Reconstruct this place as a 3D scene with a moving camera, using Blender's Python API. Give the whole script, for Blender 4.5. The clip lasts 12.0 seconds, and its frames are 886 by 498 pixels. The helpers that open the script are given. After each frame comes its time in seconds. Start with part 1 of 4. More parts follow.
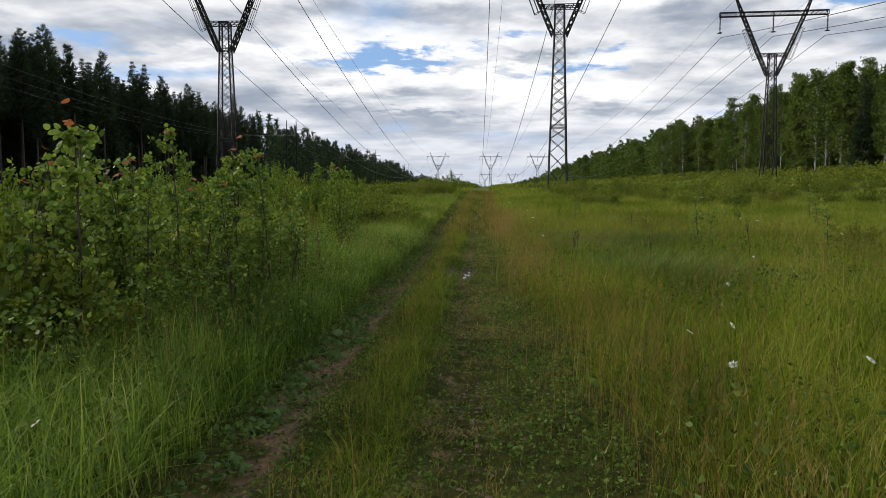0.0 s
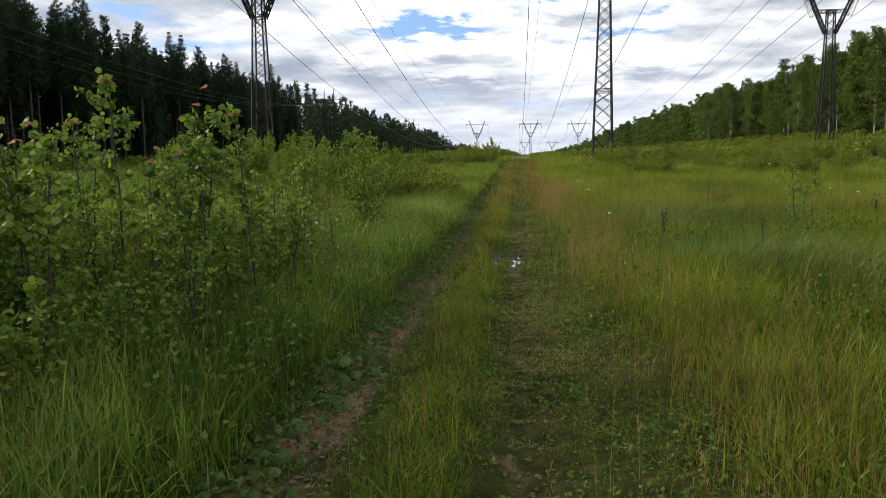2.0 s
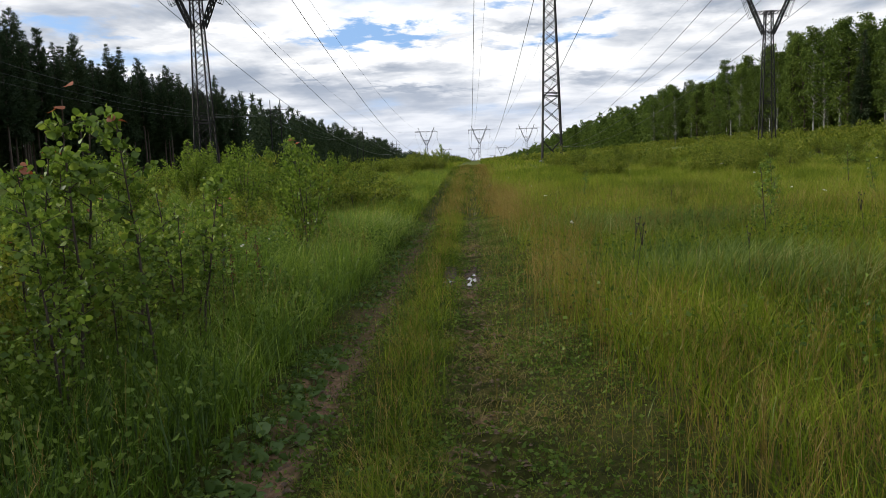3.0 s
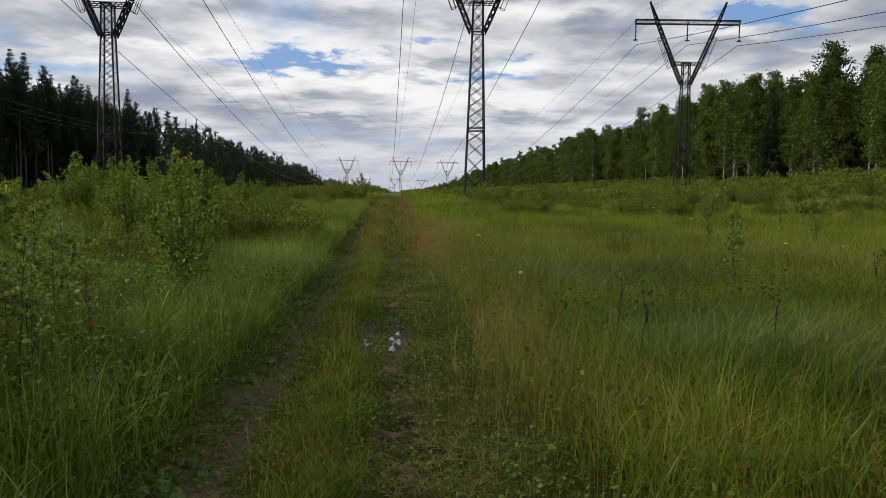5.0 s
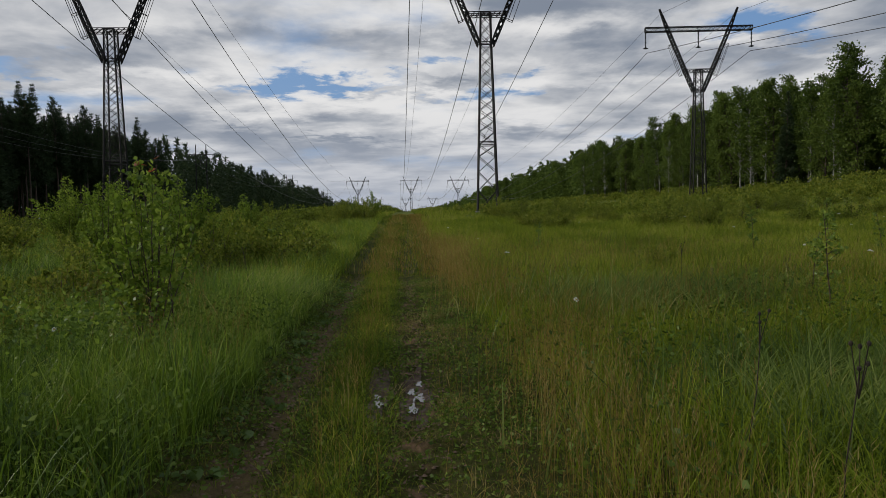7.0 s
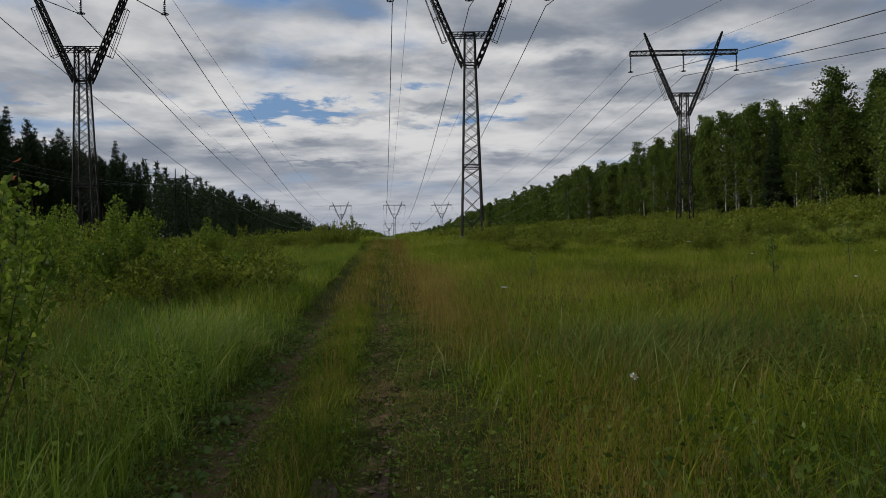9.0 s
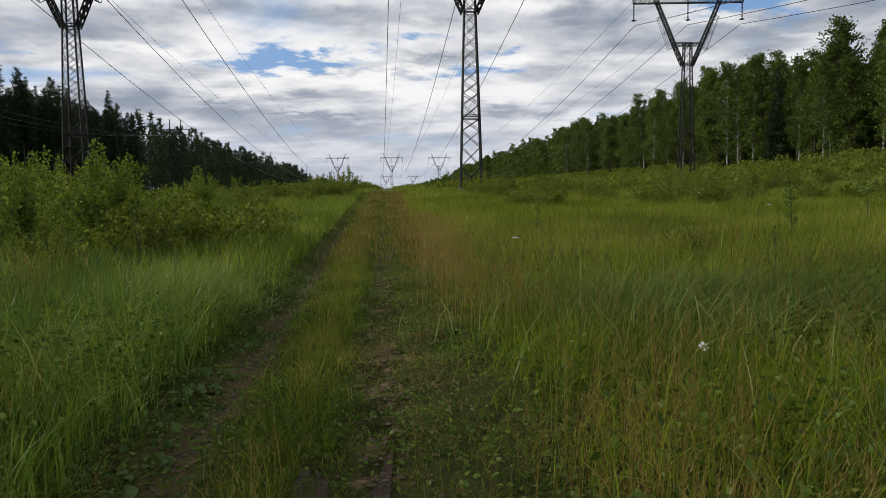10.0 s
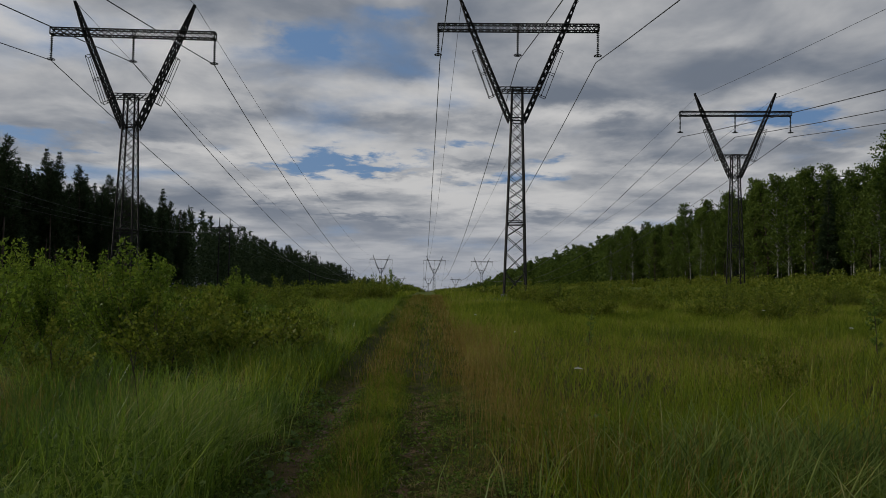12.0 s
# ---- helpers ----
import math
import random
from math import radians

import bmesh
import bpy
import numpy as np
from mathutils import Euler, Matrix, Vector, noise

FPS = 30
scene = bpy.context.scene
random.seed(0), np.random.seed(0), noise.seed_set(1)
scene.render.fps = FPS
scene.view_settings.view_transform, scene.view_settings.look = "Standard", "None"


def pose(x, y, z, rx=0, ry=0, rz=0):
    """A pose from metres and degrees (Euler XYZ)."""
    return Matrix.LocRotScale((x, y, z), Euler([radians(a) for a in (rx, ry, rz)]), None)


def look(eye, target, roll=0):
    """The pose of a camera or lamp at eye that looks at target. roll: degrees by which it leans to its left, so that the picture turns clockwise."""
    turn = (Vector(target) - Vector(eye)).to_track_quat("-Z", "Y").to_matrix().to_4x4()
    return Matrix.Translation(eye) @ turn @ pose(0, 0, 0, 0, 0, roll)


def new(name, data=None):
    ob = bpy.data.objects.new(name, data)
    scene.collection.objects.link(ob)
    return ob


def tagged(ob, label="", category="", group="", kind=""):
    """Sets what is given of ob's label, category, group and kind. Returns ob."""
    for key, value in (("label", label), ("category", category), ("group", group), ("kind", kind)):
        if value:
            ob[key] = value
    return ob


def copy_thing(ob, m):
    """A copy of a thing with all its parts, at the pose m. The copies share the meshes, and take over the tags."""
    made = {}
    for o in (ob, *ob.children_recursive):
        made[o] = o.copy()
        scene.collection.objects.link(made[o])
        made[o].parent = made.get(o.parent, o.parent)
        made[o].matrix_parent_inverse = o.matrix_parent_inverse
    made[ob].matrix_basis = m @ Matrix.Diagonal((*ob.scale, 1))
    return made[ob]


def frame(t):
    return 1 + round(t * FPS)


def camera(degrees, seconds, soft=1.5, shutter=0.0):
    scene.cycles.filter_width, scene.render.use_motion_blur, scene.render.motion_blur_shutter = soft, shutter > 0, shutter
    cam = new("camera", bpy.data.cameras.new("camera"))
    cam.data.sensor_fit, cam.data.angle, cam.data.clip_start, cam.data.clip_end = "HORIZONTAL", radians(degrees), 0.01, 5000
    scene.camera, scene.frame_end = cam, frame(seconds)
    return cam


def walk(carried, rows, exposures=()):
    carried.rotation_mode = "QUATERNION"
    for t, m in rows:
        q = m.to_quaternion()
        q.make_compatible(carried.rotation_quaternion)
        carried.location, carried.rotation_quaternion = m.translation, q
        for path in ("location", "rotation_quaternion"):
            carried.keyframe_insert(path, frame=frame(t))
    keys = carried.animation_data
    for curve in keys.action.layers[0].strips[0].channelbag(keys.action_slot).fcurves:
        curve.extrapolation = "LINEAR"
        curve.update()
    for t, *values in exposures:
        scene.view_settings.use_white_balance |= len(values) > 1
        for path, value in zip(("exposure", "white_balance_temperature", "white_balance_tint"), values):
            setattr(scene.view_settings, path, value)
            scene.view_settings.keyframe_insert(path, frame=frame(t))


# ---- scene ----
cam = camera(60.0, 12.0, 0.65)
PATH = [
    (0, (0.005, 0.26, 1.592), (-0.102, 2.25, 1.426), 0.1),
    (0.5, (-0.022, 0.936, 1.615), (-0.127, 2.928, 1.467), 0.5),
    (1, (-0.1, 1.615, 1.618), (-0.202, 3.605, 1.451), 0.6),
    (1.5, (-0.088, 2.114, 1.59), (-0.323, 4.087, 1.363), 0.0),
    (2, (-0.2, 2.703, 1.58), (-0.409, 4.677, 1.334), -0.5),
    (2.5, (-0.212, 3.338, 1.566), (-0.324, 5.322, 1.336), -1.5),
    (3, (-0.236, 3.879, 1.58), (-0.323, 5.864, 1.35), -2.0),
    (3.5, (-0.281, 4.505, 1.595), (-0.256, 6.491, 1.367), -1.9),
    (3.7, (-0.271, 4.768, 1.574), (-0.217, 6.755, 1.357), -1.7),
    (5.3, (-0.346, 6.387, 1.551), (-0.207, 8.377, 1.41), 1.3),
    (5.5, (-0.338, 6.605, 1.528), (-0.19, 8.594, 1.392), 1.2),
    (6, (-0.335, 6.987, 1.494), (-0.162, 8.976, 1.372), 0.3),
    (6.5, (-0.332, 7.562, 1.491), (-0.226, 9.556, 1.394), -0.8),
    (7, (-0.37, 8.041, 1.463), (-0.273, 10.036, 1.359), -0.9),
    (7.2, (-0.374, 8.227, 1.459), (-0.25, 10.219, 1.338), -1.0),
    (8.8, (-0.231, 10.269, 1.43), (-0.077, 12.263, 1.405), -1.2),
    (9, (-0.223, 10.515, 1.456), (-0.082, 12.51, 1.416), -0.9),
    (9.5, (-0.256, 10.972, 1.391), (-0.137, 12.965, 1.28), -0.2),
    (10, (-0.252, 11.441, 1.36), (-0.106, 13.429, 1.198), -0.7),
    (10.5, (-0.264, 11.91, 1.415), (-0.152, 13.902, 1.279), -0.9),
    (11, (-0.317, 12.368, 1.441), (-0.231, 14.365, 1.382), -0.1),
    (11.5, (-0.292, 12.617, 1.495), (-0.236, 14.616, 1.533), 0.9),
    (12, (-0.256, 12.709, 1.511), (-0.218, 14.706, 1.617), 1.0),
]
EXPOSURES = [(0.0, 0.22), (0.7, -0.2), (1.2, -0.02), (1.8, 0.42), (2.5, 0.52), (3.0, 0.38), (3.6, 0.25), (5.5, -0.12), (7.0, -0.33), (9.0, -0.5), (9.6, -0.3), (10.3, 0.08), (10.6, 0.02), (11.1, -0.5), (12.0, -0.84)]
walk(cam, [(t, look(eye, target, roll)) for t, eye, target, roll in PATH], EXPOSURES)

# ---------- sky and sun ----------
SUN_AZ, SUN_EL = -68, 24          # degrees from +y towards +x, degrees up
world = bpy.data.worlds.new("evening_sky")
scene.world = world
world.use_nodes = True
wt = world.node_tree


def wnode(kind, **sets):
    n = wt.nodes.new(kind)
    for key, value in sets.items():
        n.inputs[key].default_value = value
    return n


def wmath(op, a, b=None, c=None, clamp=False):
    n = wt.nodes.new("ShaderNodeMath")
    n.operation, n.use_clamp = op, clamp
    for i, v in enumerate((a, b, c)):
        if v is None:
            continue
        if isinstance(v, (int, float)):
            n.inputs[i].default_value = v
        else:
            wt.links.new(v, n.inputs[i])
    return n.outputs[0]


def wmix(fac, a, b):
    n = wt.nodes.new("ShaderNodeMix")
    n.data_type = "RGBA"
    for i, v in ((0, fac), (6, a), (7, b)):
        if isinstance(v, (int, float, tuple)):
            n.inputs[i].default_value = v
        else:
            wt.links.new(v, n.inputs[i])
    return n.outputs[2]


def wnoise(vec, scale, detail, rough, distort=0.0):
    n = wt.nodes.new("ShaderNodeTexNoise")
    n.inputs["Scale"].default_value = scale
    n.inputs["Detail"].default_value = detail
    n.inputs["Roughness"].default_value = rough
    n.inputs["Distortion"].default_value = distort
    wt.links.new(vec, n.inputs["Vector"])
    return n.outputs["Fac"]


def wrange(v, a, b):
    n = wt.nodes.new("ShaderNodeMapRange")
    n.interpolation_type = "SMOOTHSTEP"
    n.inputs[1].default_value, n.inputs[2].default_value = a, b
    wt.links.new(v, n.inputs[0])
    return n.outputs[0]


sky = wt.nodes.new("ShaderNodeTexSky")
sky.sky_type, sky.sun_disc = "NISHITA", False
sky.sun_elevation, sky.sun_rotation = radians(SUN_EL), radians(SUN_AZ)
dim = wt.nodes.new("ShaderNodeVectorMath")
dim.operation = "SCALE"
dim.inputs[3].default_value = 0.09
wt.links.new(sky.outputs[0], dim.inputs[0])
coords = wt.nodes.new("ShaderNodeTexCoord")
sep = wt.nodes.new("ShaderNodeSeparateXYZ")
wt.links.new(coords.outputs["Generated"], sep.inputs[0])
up = wmath("MAXIMUM", sep.outputs[2], 0.0)
lift = wmath("ADD", up, 0.10)
deck = wt.nodes.new("ShaderNodeCombineXYZ")
wt.links.new(wmath("MULTIPLY", wmath("DIVIDE", sep.outputs[0], lift), 1.0), deck.inputs[0])
wt.links.new(wmath("MULTIPLY", wmath("DIVIDE", sep.outputs[1], lift), 0.85), deck.inputs[1])
deck.inputs[2].default_value = 3.7
low = wnoise(deck.outputs[0], 1.05, 8, 0.54, 0.2)
shift = wt.nodes.new("ShaderNodeVectorMath")
shift.operation = "ADD"
shift.inputs[1].default_value = (7.1, 2.6, 4.4)
wt.links.new(deck.outputs[0], shift.inputs[0])
tone = wnoise(shift.outputs[0], 1.05, 6, 0.5, 0.2)
puff = wnoise(shift.outputs[0], 2.7, 5, 0.52, 0.3)
# blue gaps, sunlit banks and grey undersides, each (across, up, half width, half height, strength) as slopes from the eye
ahead = wmath("MAXIMUM", sep.outputs[1], 0.08)
facing = wrange(sep.outputs[1], 0.1, 0.45)
ripple = wnoise(deck.outputs[0], 2.6, 6, 0.58)
ripple_up = wnoise(shift.outputs[0], 2.9, 6, 0.58)
sky_u = wmath("ADD", wmath("DIVIDE", sep.outputs[0], ahead), wmath("MULTIPLY", wmath("SUBTRACT", ripple, 0.5), 0.34))
sky_v = wmath("ADD", wmath("DIVIDE", sep.outputs[2], ahead), wmath("MULTIPLY", wmath("SUBTRACT", ripple_up, 0.5), 0.10))


def banks(rows):
    total = None
    for u, v, wide, tall, strength in rows:
        du = wmath("DIVIDE", wmath("SUBTRACT", sky_u, u), wide)
        dv = wmath("DIVIDE", wmath("SUBTRACT", sky_v, v), tall)
        r2 = wmath("ADD", wmath("MULTIPLY", du, du), wmath("MULTIPLY", dv, dv))
        bell = wmath("MULTIPLY", wmath("POWER", 2.718, wmath("MULTIPLY", r2, -1.0)), strength)
        total = bell if total is None else wmath("ADD", total, bell)
    return wmath("MULTIPLY", total, facing)


BLUE = [(-0.190, 0.325, 0.045, 0.018, 0.65), (-0.105, 0.158, 0.130, 0.009, 0.85), (-0.49, 0.190, 0.13, 0.018, 0.9), (0.51, 0.228, 0.11, 0.016, 0.9),
        (0.06, 0.188, 0.06, 0.008, 0.6), (0.13, 0.155, 0.05, 0.008, 0.5), (-0.06, 0.375, 0.05, 0.012, 0.4)]
SUNLIT = [(-0.53, 0.345, 0.07, 0.05, 1.0), (-0.33, 0.315, 0.08, 0.03, 0.7), (-0.30, 0.170, 0.14, 0.012, 0.9), (-0.10, 0.135, 0.16, 0.012, 0.8), (0.21, 0.240, 0.10, 0.018, 0.8),
          (-0.02, 0.265, 0.14, 0.025, 0.6), (0.03, 0.120, 0.06, 0.010, 0.7), (0.28, 0.170, 0.16, 0.014, 0.6), (-0.42, 0.145, 0.10, 0.010, 0.6), (0.50, 0.205, 0.1, 0.008, 0.6)]
GREY = [(-0.05, 0.300, 0.06, 0.020, 0.8), (-0.06, 0.215, 0.16, 0.016, 0.7), (0.25, 0.220, 0.07, 0.012, 0.6), (0.40, 0.300, 0.20, 0.045, 0.8), (-0.07, 0.091, 0.05, 0.005, 0.9),
        (0.15, 0.098, 0.09, 0.009, 0.7), (0.16, 0.270, 0.07, 0.014, 0.5), (-0.25, 0.230, 0.10, 0.012, 0.5), (-0.20, 0.108, 0.04, 0.004, 0.6), (0.03, 0.150, 0.12, 0.007, 0.6)]
opened = banks(BLUE)
low = wmath("ADD", wmath("SUBTRACT", low, wmath("MULTIPLY", opened, 0.34)), wmath("MULTIPLY", facing, 0.075))
cover = wrange(low, 0.32, 0.54)
light = wmath("ADD", wmath("MULTIPLY", tone, 0.60), wmath("MULTIPLY", puff, 0.40))
light = wmath("ADD", light, wmath("MULTIPLY", wmath("SUBTRACT", banks(SUNLIT), banks(GREY)), 0.15))
cloud = wmix(wrange(light, 0.33, 0.67), (0.27, 0.315, 0.395, 1), (0.97, 0.965, 0.965, 1))
blue = wmix(0.72, dim.outputs[0], (0.22, 0.41, 0.76, 1))
body = wmix(cover, blue, cloud)
haze = wrange(up, 0.14, 0.0)
body = wmix(wmath("MULTIPLY", haze, 0.75), body, (0.55, 0.59, 0.68, 1))
back = wt.nodes["Background"]
wt.links.new(body, back.inputs[0])
back.inputs[1].default_value = 1.0

sun = new("sun", bpy.data.lights.new("sun", "SUN"))
sun.data.energy, sun.data.angle, sun.data.color = 2.9, radians(10), (1.0, 0.93, 0.80)
toward = Vector((math.sin(radians(SUN_AZ)) * math.cos(radians(SUN_EL)), math.cos(radians(SUN_AZ)) * math.cos(radians(SUN_EL)), math.sin(radians(SUN_EL))))
sun.matrix_world = look(toward * 300, (0, 0, 0))


# ---------- materials ----------
class Nodes:
    """Short hand for a node material."""

    def __init__(self, name):
        self.m = bpy.data.materials.new(name)
        self.m.use_nodes = True
        self.t = self.m.node_tree
        self.t.nodes.clear()
        self.out = self.t.nodes.new("ShaderNodeOutputMaterial")

    def put(self, v, socket):
        if isinstance(v, (int, float, tuple)):
            socket.default_value = v
        else:
            self.t.links.new(v, socket)

    def noise(self, scale, detail=4, rough=0.55, vec=None):
        n = self.t.nodes.new("ShaderNodeTexNoise")
        n.inputs["Scale"].default_value, n.inputs["Detail"].default_value, n.inputs["Roughness"].default_value = scale, detail, rough
        self.t.links.new(vec or self.place(), n.inputs["Vector"])
        return n.outputs["Fac"]

    def place(self):
        return self.t.nodes.new("ShaderNodeNewGeometry").outputs["Position"]

    def island(self):
        return self.t.nodes.new("ShaderNodeNewGeometry").outputs["Random Per Island"]

    def each(self):
        return self.t.nodes.new("ShaderNodeObjectInfo").outputs["Random"]

    def ramp(self, v, *stops):
        n = self.t.nodes.new("ShaderNodeValToRGB")
        e = n.color_ramp.elements
        while len(e) < len(stops):
            e.new(0.5)
        for s, (p, c) in zip(e, stops):
            s.position, s.color = p, (*c, 1)
        self.t.links.new(v, n.inputs[0])
        return n.outputs[0]

    def span(self, v, a, b, c=0.0, d=1.0):
        n = self.t.nodes.new("ShaderNodeMapRange")
        n.interpolation_type = "SMOOTHSTEP"
        for i, x in enumerate((a, b, c, d)):
            n.inputs[i + 1].default_value = x
        self.t.links.new(v, n.inputs[0])
        return n.outputs[0]

    def math(self, op, a, b=0.0):
        n = self.t.nodes.new("ShaderNodeMath")
        n.operation = op
        self.put(a, n.inputs[0])
        self.put(b, n.inputs[1])
        return n.outputs[0]

    def mix(self, f, a, b):
        n = self.t.nodes.new("ShaderNodeMix")
        n.data_type = "RGBA"
        for i, v in ((0, f), (6, a), (7, b)):
            self.put((*v, 1) if isinstance(v, tuple) and len(v) == 3 else v, n.inputs[i])
        return n.outputs[2]

    def axis(self, i):
        n = self.t.nodes.new("ShaderNodeSeparateXYZ")
        self.t.links.new(self.place(), n.inputs[0])
        return n.outputs[i]

    def solid(self, colour, rough=0.8, metal=0.0, bump=None, depth=0.02, strength=0.6, spec=0.4):
        b = self.t.nodes.new("ShaderNodeBsdfPrincipled")
        self.put((*colour, 1) if isinstance(colour, tuple) else colour, b.inputs["Base Color"])
        self.put(rough, b.inputs["Roughness"])
        b.inputs["Metallic"].default_value, b.inputs["Specular IOR Level"].default_value = metal, spec
        if bump is not None:
            n = self.t.nodes.new("ShaderNodeBump")
            n.inputs["Distance"].default_value, n.inputs["Strength"].default_value = depth, strength
            self.t.links.new(bump, n.inputs["Height"])
            self.t.links.new(n.outputs[0], b.inputs["Normal"])
        self.t.links.new(b.outputs[0], self.out.inputs[0])
        return self.m

    def leaf(self, colour, sheer=0.35, gloss=0.06, rough=0.45):
        d = self.t.nodes.new("ShaderNodeBsdfDiffuse")
        s = self.t.nodes.new("ShaderNodeBsdfTranslucent")
        g = self.t.nodes.new("ShaderNodeBsdfGlossy")
        g.inputs["Roughness"].default_value = rough
        for n in (d, s):
            self.t.links.new(colour, n.inputs[0])
        g.inputs[0].default_value = (0.9, 0.95, 0.9, 1)
        a, b = self.t.nodes.new("ShaderNodeMixShader"), self.t.nodes.new("ShaderNodeMixShader")
        a.inputs[0].default_value, b.inputs[0].default_value = sheer, gloss
        self.t.links.new(d.outputs[0], a.inputs[1])
        self.t.links.new(s.outputs[0], a.inputs[2])
        self.t.links.new(a.outputs[0], b.inputs[1])
        self.t.links.new(g.outputs[0], b.inputs[2])
        self.t.links.new(b.outputs[0], self.out.inputs[0])
        return self.m


def blade_material(name, dark, mid, pale, dry, dry_share=0.12, patch=0.35, gloss=0.006):
    """Blades that vary one by one and, more slowly, from patch to patch of the meadow."""
    k = Nodes(name)
    tone = k.math("ADD", k.math("MULTIPLY", k.island(), 0.55), k.math("MULTIPLY", k.span(k.noise(patch, 4, 0.65), 0.36, 0.64), 0.45))
    c = k.ramp(tone, (0.0, dark), (0.2, dark), (0.52, mid), (1 - dry_share - 0.04, pale), (1 - dry_share + 0.06, dry))
    return k.leaf(c, 0.42, gloss, 0.35)


def leaf_material(name, dark, mid, pale, sheer=0.4, gloss=0.02):
    k = Nodes(name)
    tone = k.math("ADD", k.math("MULTIPLY", k.island(), 0.7), k.math("MULTIPLY", k.each(), 0.3))
    return k.leaf(k.ramp(tone, (0.05, dark), (0.5, mid), (0.95, pale)), sheer, gloss)


def ground_material():
    k = Nodes("soil_and_turf")
    fine, broad = k.noise(9, 6, 0.65), k.noise(0.35, 4)
    turf = k.ramp(fine, (0.3, (0.02, 0.024, 0.007)), (0.55, (0.05, 0.052, 0.013)), (0.75, (0.11, 0.085, 0.03)))
    far = k.ramp(k.noise(0.9, 6, 0.7), (0.3, (0.045, 0.07, 0.011)), (0.5, (0.085, 0.11, 0.018)), (0.72, (0.15, 0.135, 0.035)))
    turf = k.mix(k.span(k.axis(1), 35, 60), turf, far)
    earth = k.ramp(k.noise(14, 7, 0.7), (0.3, (0.085, 0.052, 0.03)), (0.5, (0.18, 0.112, 0.068)), (0.72, (0.30, 0.20, 0.125)))
    x = k.math("ADD", k.axis(0), k.math("MULTIPLY", k.math("SUBTRACT", k.noise(1.7, 5, 0.65), 0.5), 0.5))
    left = k.span(k.math("ABSOLUTE", k.math("ADD", x, 1.38)), 0.24, 0.12)
    right = k.span(k.math("ABSOLUTE", k.math("ADD", x, 0.32)), 0.2, 0.08)
    bare = k.math("MAXIMUM", k.math("MULTIPLY", k.math("MULTIPLY", left, k.span(k.noise(1.1, 4), 0.40, 0.52)), k.span(k.axis(1), 9.0, 11.0, 1.0, 0.35)), k.math("MULTIPLY", right, k.span(k.noise(3.4, 5, 0.65), 0.52, 0.64)))
    bare = k.math("MULTIPLY", bare, k.span(k.axis(1), 34, 22))
    return k.solid(k.mix(bare, turf, earth), k.span(broad, 0.3, 0.7, 0.8, 0.95), bump=k.noise(30, 6, 0.7), depth=0.03, strength=0.8, spec=0.05)


def steel_material():
    k = Nodes("weathered_steel")
    c = k.ramp(k.noise(2.5, 6, 0.65), (0.3, (0.007, 0.0068, 0.0068)), (0.6, (0.013, 0.012, 0.0118)), (0.8, (0.026, 0.02, 0.017)))
    return k.solid(c, 0.75, 0.1, k.noise(25, 4), 0.004)


def bark_material(name, a, b, c, stretch=0.25, scale=6):
    k = Nodes(name)
    n = k.t.nodes.new("ShaderNodeMapping")
    n.inputs["Scale"].default_value = (1, 1, stretch)
    k.t.links.new(k.place(), n.inputs[0])
    grain = k.noise(scale, 6, 0.7, n.outputs[0])
    return k.solid(k.ramp(grain, (0.32, a), (0.5, b), (0.68, c)), 0.9, bump=grain, depth=0.02)


M_GROUND = ground_material()
M_STEEL = steel_material()
M_WIRE = Nodes("dull_aluminium_wire").solid((0.06, 0.06, 0.065), 0.5, 0.6)
M_INSUL = Nodes("dark_glass_insulator").solid((0.03, 0.035, 0.035), 0.2, 0.0)
M_CONCRETE = bark_material("grey_concrete", (0.16, 0.155, 0.15), (0.24, 0.235, 0.22), (0.32, 0.31, 0.29), 0.6, 5)
M_GRASS = blade_material("meadow_grass_blades", (0.052, 0.085, 0.007), (0.145, 0.20, 0.013), (0.255, 0.31, 0.028), (0.44, 0.34, 0.085), 0.10, 0.55)
M_FAR = blade_material("olive_meadow_blades", (0.08, 0.115, 0.011), (0.175, 0.23, 0.019), (0.28, 0.315, 0.038), (0.33, 0.27, 0.075), 0.18, 0.22)
M_VERGE = blade_material("lush_verge_grass_blades", (0.045, 0.085, 0.010), (0.12, 0.20, 0.016), (0.26, 0.35, 0.042), (0.40, 0.38, 0.12), 0.08, 0.6, 0.02)
M_TRACK = blade_material("short_trodden_grass_blades", (0.032, 0.06, 0.006), (0.10, 0.145, 0.012), (0.20, 0.215, 0.028), (0.33, 0.24, 0.07), 0.16, 0.9)
M_STRAW = blade_material("dry_straw_blades", (0.16, 0.13, 0.045), (0.25, 0.195, 0.075), (0.33, 0.26, 0.11), (0.38, 0.31, 0.16), 0.2, 1.5)
M_SEED = blade_material("brown_bent_grass_stalks", (0.13, 0.10, 0.021), (0.22, 0.155, 0.038), (0.30, 0.215, 0.062), (0.38, 0.30, 0.11), 0.2, 0.5)
M_SEDGE = blade_material("blue_green_flopped_grass_blades", (0.045, 0.075, 0.014), (0.11, 0.165, 0.032), (0.25, 0.30, 0.08), (0.38, 0.34, 0.14), 0.12)
M_ASPEN = leaf_material("aspen_leaves", (0.055, 0.10, 0.013), (0.145, 0.22, 0.026), (0.28, 0.345, 0.055), 0.42, 0.02)
M_WILLOW = leaf_material("willow_leaves", (0.055, 0.10, 0.010), (0.14, 0.21, 0.022), (0.26, 0.33, 0.045), 0.45, 0.012)
M_SCRUB = leaf_material("scrub_leaves", (0.05, 0.08, 0.010), (0.14, 0.18, 0.019), (0.26, 0.275, 0.04), 0.4, 0.01)
